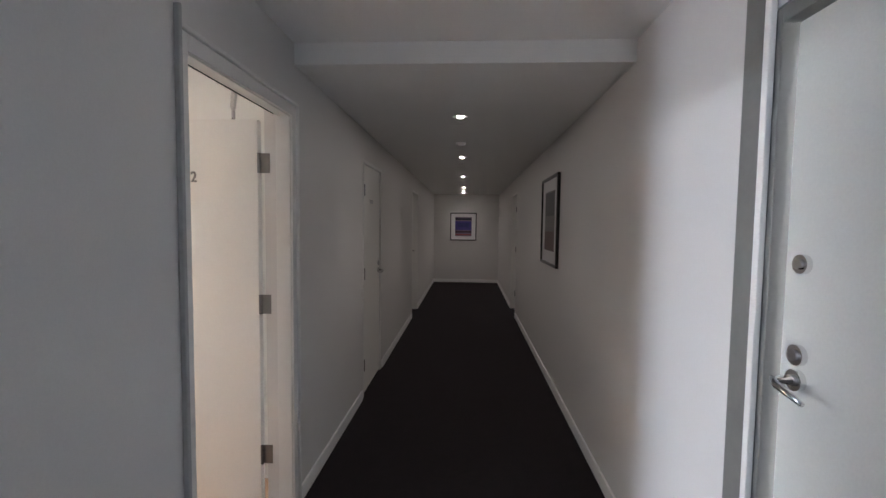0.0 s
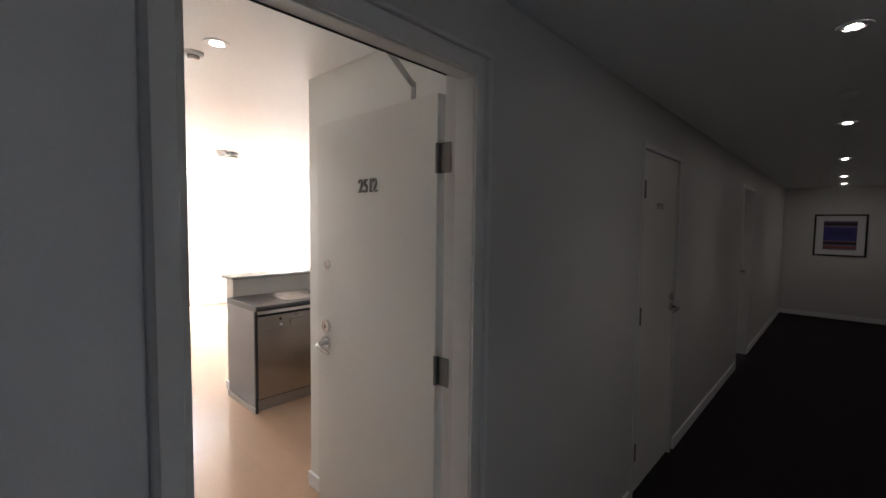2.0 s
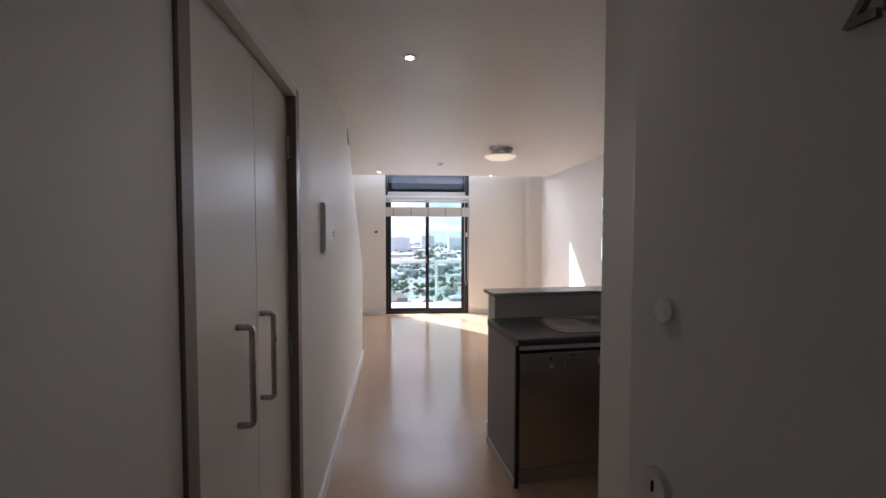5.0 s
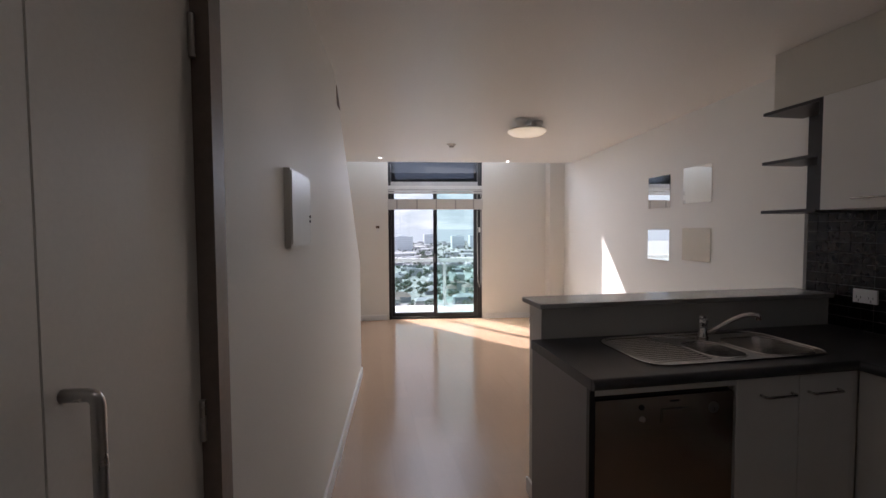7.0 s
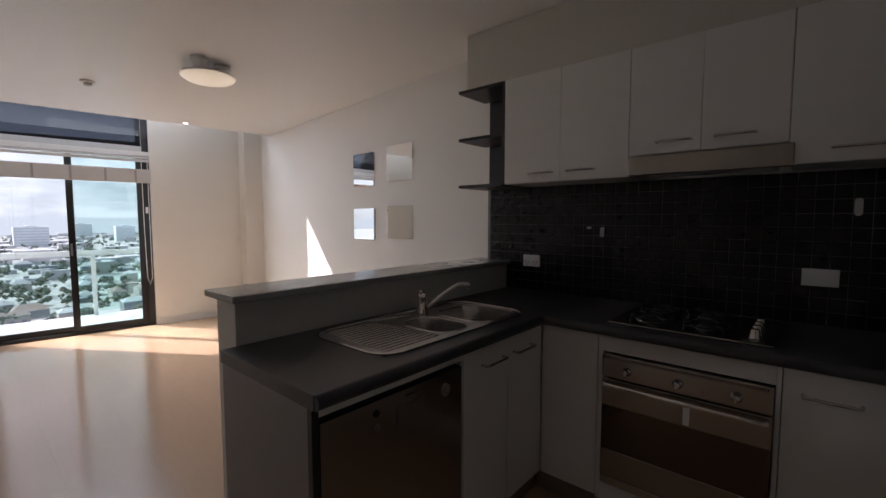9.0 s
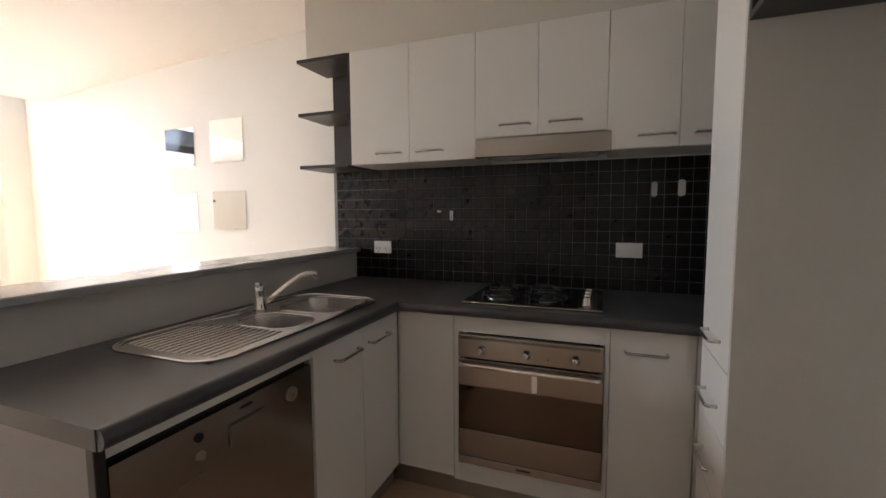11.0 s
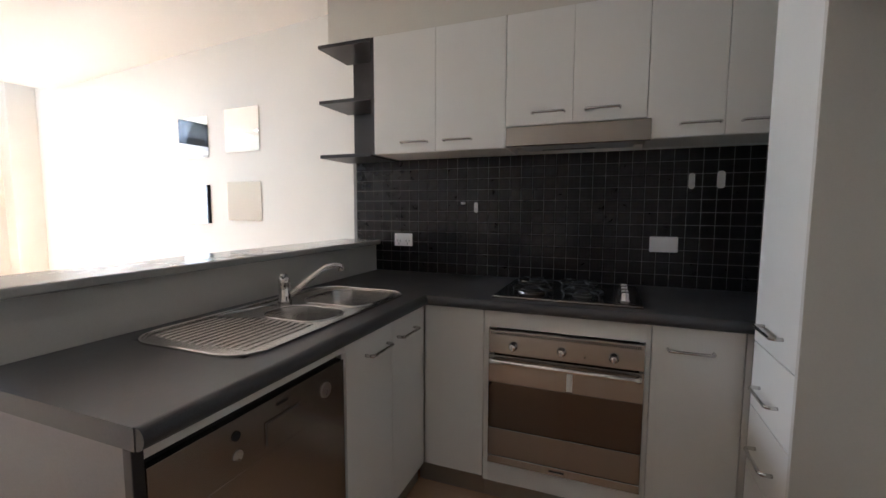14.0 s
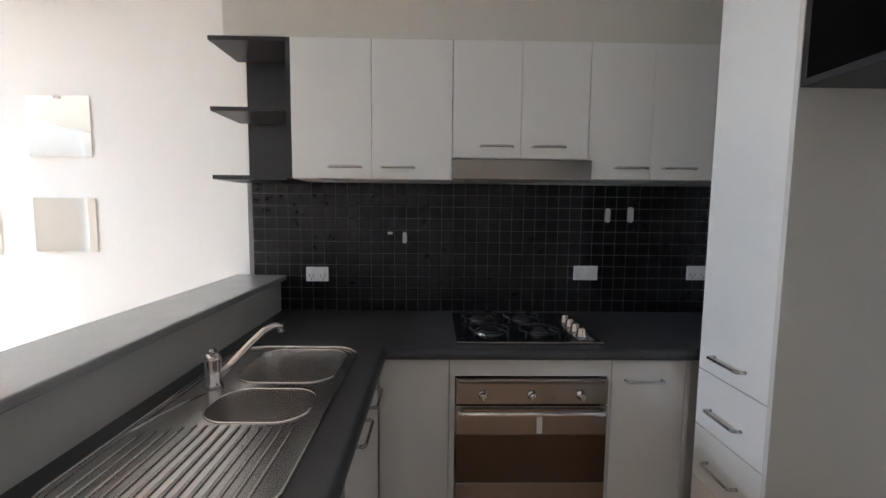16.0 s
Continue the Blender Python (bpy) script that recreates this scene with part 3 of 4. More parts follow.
structure("wall_living_south", bm_box(-9.05, XW, 0.05, 0.2, 0, ZTOP), WALL, "painted plaster wall", "wall")
structure("wall_hall_stub", bm_box(-2.24, XW, 2.275, 2.40, 0, ZL), WALL, "short cream wall between the hall and the fridge recess", "wall")
structure("wall_niche_back", bm_box(-1.55, -1.43, 2.40, 4.288, 0, ZL), WALL, "painted back wall of the fridge recess", "wall")
bm = bm_prism([(XW, 0.2), (XW, 4.45), (-4.15, 4.45), N(4.2, -0.16), W(2.3, -0.54), W(-2.7, -0.54)], ZL, ZL + 0.25)
structure("ceiling_living", bm, CEIL, "white painted ceiling under a mezzanine", "ceiling")
structure("ceiling_entry", bm_box(-2.255, XW, 0.95, 2.274, ZE, ZL - 0.002), CEIL, "lower white ceiling over the entry", "ceiling")
structure("ceiling_void", bm_box(-9.3, -7.0, 0.05, 5.0, ZTOP, ZTOP + 0.1), CEIL, "ceiling over the double height strip", "ceiling")
structure("wall_mezzanine_back", bm_box(-7.1, -7.0, 0.05, 5.0, ZL + 0.26, ZTOP), WALL, "plain wall closing the mezzanine", "wall")
structure("bulkhead_kitchen", bm_box(-4.105, -1.551, 3.985, 4.287, 2.150, ZL - 0.002), BULKHEAD, "cream painted bulkhead over the wall cabinets", "bulkhead")
bm = slab(W, -3.0, -0.765, 0, 0.2, 0, ZTOP)
slab(W, 0.765, 2.5, 0, 0.2, 0, ZTOP, bm)
slab(W, -0.765, 0.765, 0, 0.2, 4.7, ZTOP, bm)
structure("wall_window", bm, WALL, "cream painted wall around the balcony door", "wall")
bm = bmesh.new()
slab(S, -2.05, -1.06, 0, 0.014, 0, 0.085, bm)
slab(S, 0.08, 3.31, 0, 0.014, 0, 0.085, bm)
skirting("baseboard_hall", bm)
bm = bm_prism([S(3.302, 0.0), S(3.316, 0.0), S(3.316, -0.12), S(3.302, -0.12)], 0, 0.085)
skirting("baseboard_hall_end", bm)
bm = slab(W, -2.6, -0.80, 0, -0.014, 0, 0.085)
slab(W, 0.80, 1.65, 0, -0.014, 0, 0.085, bm)
skirting("baseboard_window_wall", bm)
skirting("baseboard_living_north", slab(N, 0.0, 4.1, 0.0005, 0.0145, 0, 0.085))
bm = bm_box(-2.241, -1.75, 2.261, 2.275, 0, 0.085, 0.003)
bm_box(-2.254, -2.2412, 2.261, 2.40, 0, 0.085, 0.003, bm)
skirting("baseboard_stub", bm)

# ---- balcony door and glazing ----
win = structure("window_1", slab(W, -0.763, -0.72, 0.03, 0.13, 0, 4.7), ALU, "black aluminium framed sliding balcony door under tall glazing", "balcony door")
part("jamb", slab(W, 0.69, 0.763, 0.03, 0.13, 0, 4.7), ALU, win)
part("sill", slab(W, -0.7198, 0.6898, 0.03, 0.14, 0, 0.035), ALU, win)
part("transom", slab(W, -0.7198, 0.6898, -0.005, 0.13, 2.175, 2.24), ALUW, win, "pale grey transom bar")
part("head", slab(W, -0.7198, 0.6898, 0.03, 0.13, 4.64, 4.7), ALU, win)
for a, b, o, g, nm in ((-0.7196, 0.03, 0.09, PANE, "sash"), (-0.035, 0.6896, 0.05, PANEG, "sash")):
    sh = part(nm, slab(W, a, a + 0.05, o, o + 0.035, 0.036, 2.174), ALU, win, "black sliding sash")
    part("stile", slab(W, b - 0.06, b, o, o + 0.035, 0.036, 2.174), ALU, sh)
    part("rail", slab(W, a + 0.0502, b - 0.0602, o, o + 0.035, 0.036, 0.095), ALU, sh)
    part("rail", slab(W, a + 0.0502, b - 0.0602, o, o + 0.035, 2.12, 2.174), ALU, sh)
    pn = part("pane", slab(W, a + 0.0504, b - 0.0604, o + 0.014, o + 0.02, 0.0952, 2.1198), g, sh, "clear glass")
    pn.visible_shadow = False
for a, b in ((-0.7196, 0.6896),):
    pn = part("upper_pane", slab(W, a, b, 0.075, 0.081, 2.2404, 4.6398), PANED, win, "dark tinted upper glass")
    pn.visible_shadow = False
lt = part("latch", slab(W, -0.022, -0.002, 0.03, 0.05, 0.93, 1.07), NICKEL, win, "satin door latch")

blind = thing("roman_blind", (*W(0, -0.04), 2.17), "cream fabric roman blind drawn up below the transom", "blind")
part("headrail", slab(W, -0.76, 0.76, -0.055, -0.006, 2.12, 2.172), WHITEP, blind, "white headrail")
part("fold", slab(W, -0.76, 0.76, -0.06, -0.035, 2.085, 2.112), BLINDM, blind)
part("fold", slab(W, -0.76, 0.76, -0.07, -0.045, 2.045, 2.076), BLINDM, blind)
fab = part("fabric", slab(W, -0.765, 0.765, -0.075, -0.045, 1.79, 1.955), BLINDM, blind)
for s in (-0.63, -0.31, 0.0, 0.31, 0.60):
    part("seam", slab(W, s, s + 0.022, -0.078, -0.0752, 1.80, 1.945), BLINDSEAM, blind, "darker stitched seam")
cordp = [(*W(0.735, -0.05), z) for z in (2.1, 1.4, 0.62)] + [(*W(0.71, -0.05), 0.53), (*W(0.685, -0.05), 0.62)] + [(*W(0.675, -0.05), z) for z in (1.3, 2.1)]
part("cord", bm_tube(cordp, 0.004, 6), WHITEP, blind, "white pull cord loop")
part("cleat", slab(W, 0.70, 0.725, -0.05, -0.03, 1.42, 1.5), WHITEP, blind)

thm = thing("wall_sensor", (*W(-0.93, -0.0), 1.5), "small brown and white wall sensor", "sensor")
part("base", slab(W, -0.95, -0.91, -0.018, -0.001, 1.43, 1.49), WHITEP, thm)
part("cap", slab(W, -0.96, -0.905, -0.035, -0.001, 1.492, 1.53), BROWN, thm, "brown cap")

# balcony
bm = slab(W, -3.2, 2.6, 0.2, 1.5, -0.25, -0.03)
structure("balcony_floor", bm, BALC, "pale concrete balcony floor", "balcony")
rail = thing("balustrade", (*W(0, 1.4), -0.03), "glass balcony balustrade with aluminium handrail", "balustrade")
part("handrail", slab(W, -3.1, 2.5, 1.36, 1.44, 0.835, 0.905), RAILM, rail, "grey aluminium handrail")
for s in (-2.4, -1.0, 0.22, 1.6):
    part("post", slab(W, s, s + 0.05, 1.38, 1.42, -0.03, 0.86), RAILM, rail)
for a, b in ((-2.34, -1.02), (-0.94, 0.20), (0.28, 1.58)):
    g = part("glass_panel", slab(W, a, b, 1.395, 1.405, 0.03, 0.78), PANEG, rail, "green tinted glass panel")
    g.visible_shadow = False


# ---- hall cupboard ----
cup = thing("hall_cupboard", (*S(-0.49), 0), "pair of pale grey-white cupboard doors set in the hall wall", "cupboard")
# both jambs are darker and browner than the doors
part("jamb", slab(S, -1.004, -0.955, -0.10, 0.010, 0, 2.118), JAMBBROWN, cup, "dark brown jamb")
part("jamb", slab(S, -0.040, 0.019, -0.10, 0.010, 0, 2.118), JAMBBROWN, cup, "dark brown jamb")
part("head", slab(S, -0.9548, -0.0402, -0.10, 0.010, 2.085, 2.118), TRIM, cup)
part("back", slab(S, -0.9548, -0.0402, -0.11, -0.101, 0, 2.085), CARCASS, cup)
for a, b, hs in ((-0.952, -0.452, -0.63), (-0.448, -0.043, -0.42)):
    dr = part("door", slab(S, a, b, -0.058, -0.028, 0.01, 2.08), DOORP, cup)
    p0, p1 = S(hs, -0.028), S(hs, 0.05)
    dd = Vector((p1[0] - p0[0], p1[1] - p0[1], 0)).normalized()
    part("handle", bow_handle((*p0, 1.106), (0, 0, 1), dd, 0.285, 0.043, 0.009), NICKEL, dr, "satin metal bow handle", True)
    hp = S(a + 0.008 if a < -0.9 else b - 0.008, -0.021)
    for z in (1.87, 1.05, 0.25):
        part("hinge", bm_cyl((*hp, z - 0.045), (*hp, z + 0.045), 0.007, segs=10), NICKEL, dr)

panel = thing("meter_panel", (*S(0.78), 1.39), "white boxed electrical panel with a hinged cover on the hall wall", "electrical panel")
part("box", slab(S, 0.555, 0.875, 0.0005, 0.022, 1.402, 1.684), DOORPANEL, panel)
part("cover", slab(S, 0.562, 0.868, 0.0225, 0.027, 1.412, 1.678), DOORPANEL, panel)
for z in (1.50, 1.52):
    part("screw", bm_cyl((*S(0.85, 0.027), z), (*S(0.85, 0.031), z), 0.006, segs=12), SHADOWGAP, panel)

# ---- kitchen ----
FX, FY, BT, BU = -3.42, 3.70, 0.90, 0.856     # cabinet faces, benchtop top and underside

# half wall with the bar top
structure("half_wall", bm_box(-4.15, -3.992, 2.497, 4.287, 0, 1.057), HALFWALL, "painted half wall behind the sink bench", "half wall")
skirting("baseboard_half_wall", bm_box(-4.164, -3.993, 2.483, 2.4968, 0, 0.085, 0.003))
bar = thing("bar_top", (-4.07, 3.36, 1.057), "glossy grey breakfast bar top on the half wall", "bar top")
part("top", bm_box(-4.222, -3.962, 2.478, 4.286, 1.0575, 1.085, 0.006), BARTOP, bar)

bench = thing("benchtop", (-3.7, 3.3, BU), "charcoal laminate L-shaped benchtop with rolled edge", "benchtop")
SX0, SX1, SY0, SY1 = -3.925, -3.478, 2.748, 3.672           # sink cut-out
for q in ((-3.991, SX0 + 0.02, 2.442, 4.286), (SX1 - 0.02, FX + 0.016, 2.442, 4.286), (SX0 + 0.02, SX1 - 0.02, 2.442, SY0 + 0.02),
          (SX0 + 0.02, SX1 - 0.02, SY1 - 0.02, 4.286), (FX + 0.016, -1.552, FY - 0.026, 4.286)):
    part("slab", bm_box(*q, BU, BT), BENCH, bench)
part("front_edge", bm_cyl((FX + 0.016, 2.4445, BU + 0.022), (FX + 0.016, FY - 0.026, BU + 0.022), 0.022), BENCH, bench, "rolled front edge")
part("front_edge", bm_cyl((FX + 0.016, FY - 0.026, BU + 0.022), (-2.2, FY - 0.026, BU + 0.022), 0.022), BENCH, bench, "rolled front edge")

# end panel, dishwasher, peninsula cabinets
ep = thing("bench_gable", (-3.69, 2.47, 0), "grey laminate end panel with black edging", "cabinet panel")
part("board", bm_box(-3.991, FX - 0.021, 2.448, 2.462, 0, BU - 0.001), GREYLAM, ep)
part("edging", bm_box(FX - 0.0208, FX + 0.003, 2.444, 2.466, 0.0, BU - 0.001, 0.002), BLACKLAM, ep, "black edge strip")
part("kick_strip", bm_box(-3.991, FX, 2.436, 2.4478, 0, 0.05, 0.002), KICK, ep, "pale metal floor strip")

dw = thing("dishwasher", (-3.69, 2.79, 0), "brushed stainless steel built-in dishwasher", "dishwasher")
part("body", bm_box(-3.95, FX - 0.022, 2.474, 3.075, 0.10, 0.83), SHADOWGAP, dw)
part("door", bm_box(FX - 0.0218, FX, 2.470, 3.078, 0.115, 0.6752, 0.0006), STEEL, dw)
fas = part("control_panel", bm_box(FX - 0.0218, FX, 2.470, 3.078, 0.6756, 0.806, 0.0006), STEEL, dw)
part("knob", bm_cyl((FX, 2.985, 0.745), (FX + 0.005, 2.985, 0.745), 0.022), NICKEL, fas, "round chrome dial")
part("lamp", bm_cyl((FX, 2.665, 0.768), (FX + 0.003, 2.665, 0.768), 0.011), SHADOWGAP, fas)
part("button", bm_cyl((FX, 2.668, 0.72), (FX + 0.003, 2.668, 0.72), 0.013), NICKEL, fas)
part("grip", bm_box(FX, FX + 0.0025, 2.755, 2.868, 0.705, 0.752, 0.001), STEEL, fas, "recessed grip plate")
part("grip_lip", bm_tube([(FX + 0.003, 2.752, 0.70), (FX + 0.003, 2.752, 0.755), (FX + 0.003, 2.87, 0.755)], 0.0018, 6), HINGE, fas)
part("badge", bm_box(FX, FX + 0.002, 2.79, 2.83, 0.782, 0.788), SHADOWGAP, fas)
part("kick_plate", bm_box(-3.48, -3.462, 2.466, 3.08, 0.0, 0.099), KICK, dw)
thing_f = thing("filler_rail", (FX, 2.79, 0.83), "cream filler rail above the dishwasher", "cabinet panel")
part("rail", bm_box(FX - 0.018, FX - 0.001, 2.4662, 3.088, 0.826, BU - 0.001), WHITELAM, thing_f)


def base_unit(name, x0, x1, y0, y1, z0, z1, label):
    u = thing(name, ((x0 + x1) / 2, (y0 + y1) / 2, 0), label, "cabinet")
    part("body", bm_box(x0, x1, y0, y1, z0, z1), CARCASS, u)
    return u


u = base_unit("sink_cabinet", -3.95, FX - 0.021, 3.092, 3.672, 0.10, 0.70, "cream two-door sink cabinet with chrome bow handles")
for a, b, h in ((3.092, 3.396, 3.283), (3.399, 3.668, 3.517)):
    dr = part("door", bm_box(FX - 0.019, FX, a, b, 0.112, BU - 0.004, 0.0015), WHITELAM, u)
    part("handle", bow_handle((FX, h, 0.775), (0, 1, 0), (1, 0, 0), 0.15), HANDLE, dr, "chrome bow handle", True)
part("corner_post", bm_box(FX - 0.019, FX - 0.001, 3.6695, 3.6985, 0.112, BU - 0.004), WHITELAM, u)
part("kick_plate", bm_box(-3.48, -3.462, 3.081, 3.72, 0.0, 0.099), KICK, u, "aluminium kickboard")

u = base_unit("corner_cabinet", -3.95, -3.145, FY + 0.021, 4.28, 0.10, 0.70, "cream corner base cabinet with a blank door")
part("door", bm_box(-3.416, -3.145, FY, FY + 0.019, 0.112, BU - 0.004, 0.0015), WHITELAM, u)
part("kick_plate", bm_box(-3.461, -3.145, FY + 0.045, FY + 0.06, 0, 0.099), KICK, u, "aluminium kickboard")

u = thing("oven_housing", (-2.82, 3.99, 0), "cream oven housing surrounding the built-in oven", "cabinet")
for x0, x1 in ((-3.142, -3.120), (-2.522, -2.506)):
    part("side", bm_box(x0, x1, FY, 4.28, 0.10, BU - 0.001, 0.001), WHITELAM, u)
part("top_rail", bm_box(-3.1198, -2.5222, FY + 0.001, FY + 0.02, 0.781, BU - 0.001), WHITELAM, u)
part("bottom_rail", bm_box(-3.1198, -2.5222, FY + 0.001, FY + 0.02, 0.10, 0.191), WHITELAM, u)
part("shelf", bm_box(-3.1198, -2.5222, FY + 0.0202, 4.28, 0.10, 0.120), CARCASS, u)
part("kick_plate", bm_box(-3.1448, -2.505, FY + 0.045, FY + 0.06, 0, 0.099), KICK, u, "aluminium kickboard")

ov = thing("oven", (-2.82, 3.99, 0.194), "stainless steel built-in oven with dark glass door", "oven")
part("body", bm_box(-3.10, -2.54, FY + 0.01, 4.22, 0.1925, 0.765), SHADOWGAP, ov)
fas = part("control_panel", bm_box(-3.117, -2.524, FY - 0.022, FY + 0.0095, 0.676, 0.775, 0.003), STEEL, ov, "brushed steel control panel")
for i in range(76):
    x = -3.105 + i * 0.0075
    part("vent_slot", bm_box(x, x + 0.0036, FY - 0.0228, FY - 0.0221, 0.757, 0.769), SHADOWGAP, fas)
for x in (-3.013, -2.822, -2.631):
    kb = part("knob", bm_lathe((0, 0, 0), [(0.019, 0), (0.019, 0.004), (0.014, 0.006), (0.0125, 0.024), (0.010, 0.026)], 24), CHROME, fas, "chrome dial", True, local=True)
    kb.matrix_basis = fas.matrix_basis.inverted() @ ov.matrix_basis.inverted() @ pose(x, FY - 0.022, 0.715, 90, 0, 0)
    part("grip", bm_box(-0.003, 0.003, -0.011, 0.011, 0.026, 0.034, 0.001), NICKEL, kb, local=True)
part("indicator", bm_cyl((-2.735, FY - 0.022, 0.703), (-2.735, FY - 0.0235, 0.703), 0.003, segs=10), SHADOWGAP, fas)
dr = part("door_top", bm_box(-3.117, -2.524, FY - 0.020, FY + 0.0095, 0.552, 0.668, 0.002), STEEL, ov, "brushed steel door band")
part("handle", bm_tube([(-3.10, FY - 0.02, 0.650), (-3.10, FY - 0.045, 0.650), (-3.085, FY - 0.05, 0.650), (-2.557, FY - 0.05, 0.650), (-2.542, FY - 0.045, 0.650), (-2.542, FY - 0.02, 0.650)], 0.010, 12), CHROME, dr, "chrome bar handle", True)
part("energy_tag", bm_box(-2.80, -2.778, FY - 0.0215, FY - 0.0202, 0.557, 0.630, 0.0004), WHITEP, dr, "small white tag")
part("glass", bm_box(-3.117, -2.524, FY - 0.018, FY + 0.0095, 0.353, 0.5518, 0.002), OVENGLASS, ov, "dark reflective oven glass")
part("door_bottom", bm_box(-3.117, -2.524, FY - 0.020, FY + 0.0095, 0.233, 0.3528, 0.002), STEEL, ov, "brushed steel door band")
tr = part("base_strip", bm_box(-3.117, -2.524, FY - 0.018, FY + 0.0095, 0.194, 0.229, 0.002), STEELH, ov, "bright steel base strip")
part("badge", bm_box(-2.86, -2.80, FY - 0.0192, FY - 0.0181, 0.208, 0.215), SHADOWGAP, tr)

u = base_unit("base_cabinet", -2.50, -1.56, FY + 0.021, 4.28, 0.10, BU - 0.002, "cream single-door base cabinet with a chrome bow handle")
dr = part("door", bm_box(-2.503, -2.212, FY, FY + 0.019, 0.112, BU - 0.004, 0.0015), WHITELAM, u)
part("handle", bow_handle((-2.378, FY, 0.767), (1, 0, 0), (0, -1, 0), 0.145), HANDLE, dr, "chrome bow handle", True)
part("filler", bm_box(-2.209, -2.192, FY, FY + 0.019, 0.10, BU - 0.004), WHITELAM, u)
part("kick_plate", bm_box(-2.5048, -2.15, FY + 0.045, FY + 0.06, 0, 0.099), KICK, u, "aluminium kickboard")

# tall pantry with drawers, and the box over the fridge recess
pan = thing("pantry", (-1.87, 3.49, 0), "tall cream pantry with a door above three drawers", "cabinet")
part("body", bm_box(-2.19, -1.552, 3.290, 3.62, 0.10, ZL - 0.003), WHITELAM, pan)
part("end_panel", bm_box(-2.213, -1.552, 3.272, 3.2895, 0, ZL - 0.003, 0.001), ENDPANEL, pan, "beige end panel")
for a, b, hz in ((0.853, ZL - 0.004, 0.918), (0.640, 0.849, 0.722), (0.432, 0.636, 0.524), (0.112, 0.428, 0.325)):
    dr = part("door" if a > 0.8 else "drawer_front", bm_box(-2.212, -2.1905, 3.2902, 3.62, a, b, 0.0015), WHITELAM, pan)
    part("handle", bow_handle((-2.212, 3.46, hz), (0, 1, 0), (-1, 0, 0), 0.15), HANDLE, dr, "chrome bow handle", True)
part("kick_plate", bm_box(-2.15, -2.13, 3.290, 3.62, 0, 0.099), KICK, pan)
fb = thing("over_fridge_box", (-1.87, 2.86, 1.769), "open black laminate box over the empty fridge recess", "cabinet")
part("base", bm_box(-2.210, -1.552, 2.402, 3.271, 1.769, 1.787), BLACKLAM, fb)
part("side", bm_box(-2.210, -1.552, 3.253, 3.271, 1.7872, 2.30), BLACKLAM, fb)
part("side", bm_box(-2.210, -1.552, 2.402, 2.420, 1.7872, 2.30), BLACKLAM, fb)
part("top", bm_box(-2.210, -1.552, 2.402, 3.271, 2.3002, 2.318), BLACKLAM, fb)
part("back", bm_box(-1.57, -1.552, 2.4202, 3.2528, 1.7872, 2.30), BLACKLAM, fb)
structure("bulkhead_fridge", bm_box(-2.205, -1.552, 2.402, 3.2715, 2.3185, ZL - 0.002), WALL, "painted bulkhead over the fridge recess", "bulkhead")

# wall cabinets
UY, UT = 3.98, 2.148
for x0, x1, z0, doors in ((-3.826, -3.132, 1.556, ((-3.826, -3.482, -3.595), (-3.480, -3.133, -3.366))),
                          (-3.130, -2.536, 1.652, ((-3.130, -2.834, -2.938), (-2.832, -2.537, -2.71))),
                          (-2.534, -1.553, 1.566, ((-2.534, -2.258, -2.342), (-2.256, -1.98, -2.13)))):
    u = thing("wall_cabinet", ((x0 + x1) / 2, 4.13, z0), "cream two-door wall cabinet with chrome bow handles", "cabinet", "wall cabinets")
    part("body", bm_box(x0 + 0.001, x1, UY + 0.02, 4.274, z0, UT), CARCASS, u)
    for a, b, h in doors:
        dr = part("door", bm_box(a, b, UY, UY + 0.018, z0 + 0.001, UT, 0.0015), WHITELAM, u)
        part("handle", bow_handle((h, UY, z0 + 0.05), (1, 0, 0), (0, -1, 0), 0.14), HANDLE, dr, "chrome bow handle", True)
sh = thing("end_shelf", (-4.0, 4.13, 1.553), "black laminate open end shelf with three boards", "shelf")
part("side", bm_box(-3.848, -3.8275, UY + 0.004, 4.274, 1.556, UT), BLACKLAM, sh)
part("back", bm_box(-4.13, -3.8482, 4.262, 4.280, 1.56, UT), BLACKLAM, sh)
for z in (1.548, 1.838, 2.130):
    part("board", bm_box(-4.17, -3.8482, UY, 4.2618, z, z + 0.018, 0.001), BLACKLAM, sh)

hood = thing("range_hood", (-2.83, 4.1, 1.56), "stainless steel slide-out range hood", "range hood")
part("front", bm_box(-3.128, -2.518, UY - 0.008, UY + 0.016, 1.560, 1.648, 0.003), STEEL, hood)
bm = bm_prism([(-3.126, UY + 0.017), (-2.520, UY + 0.017), (-2.520, 4.27), (-3.126, 4.27)], 1.585, 1.6515)
part("canopy", bm, NICKEL, hood)
part("tray", bm_box(-3.07, -2.575, UY + 0.02, 4.195, 1.562, 1.5845, 0.003), ALUW, hood, "pale grey underside tray")
part("slot", bm_box(-2.985, -2.74, 4.145, 4.165, 1.5612, 1.5619), SHADOWGAP, hood, "dark vent slot")

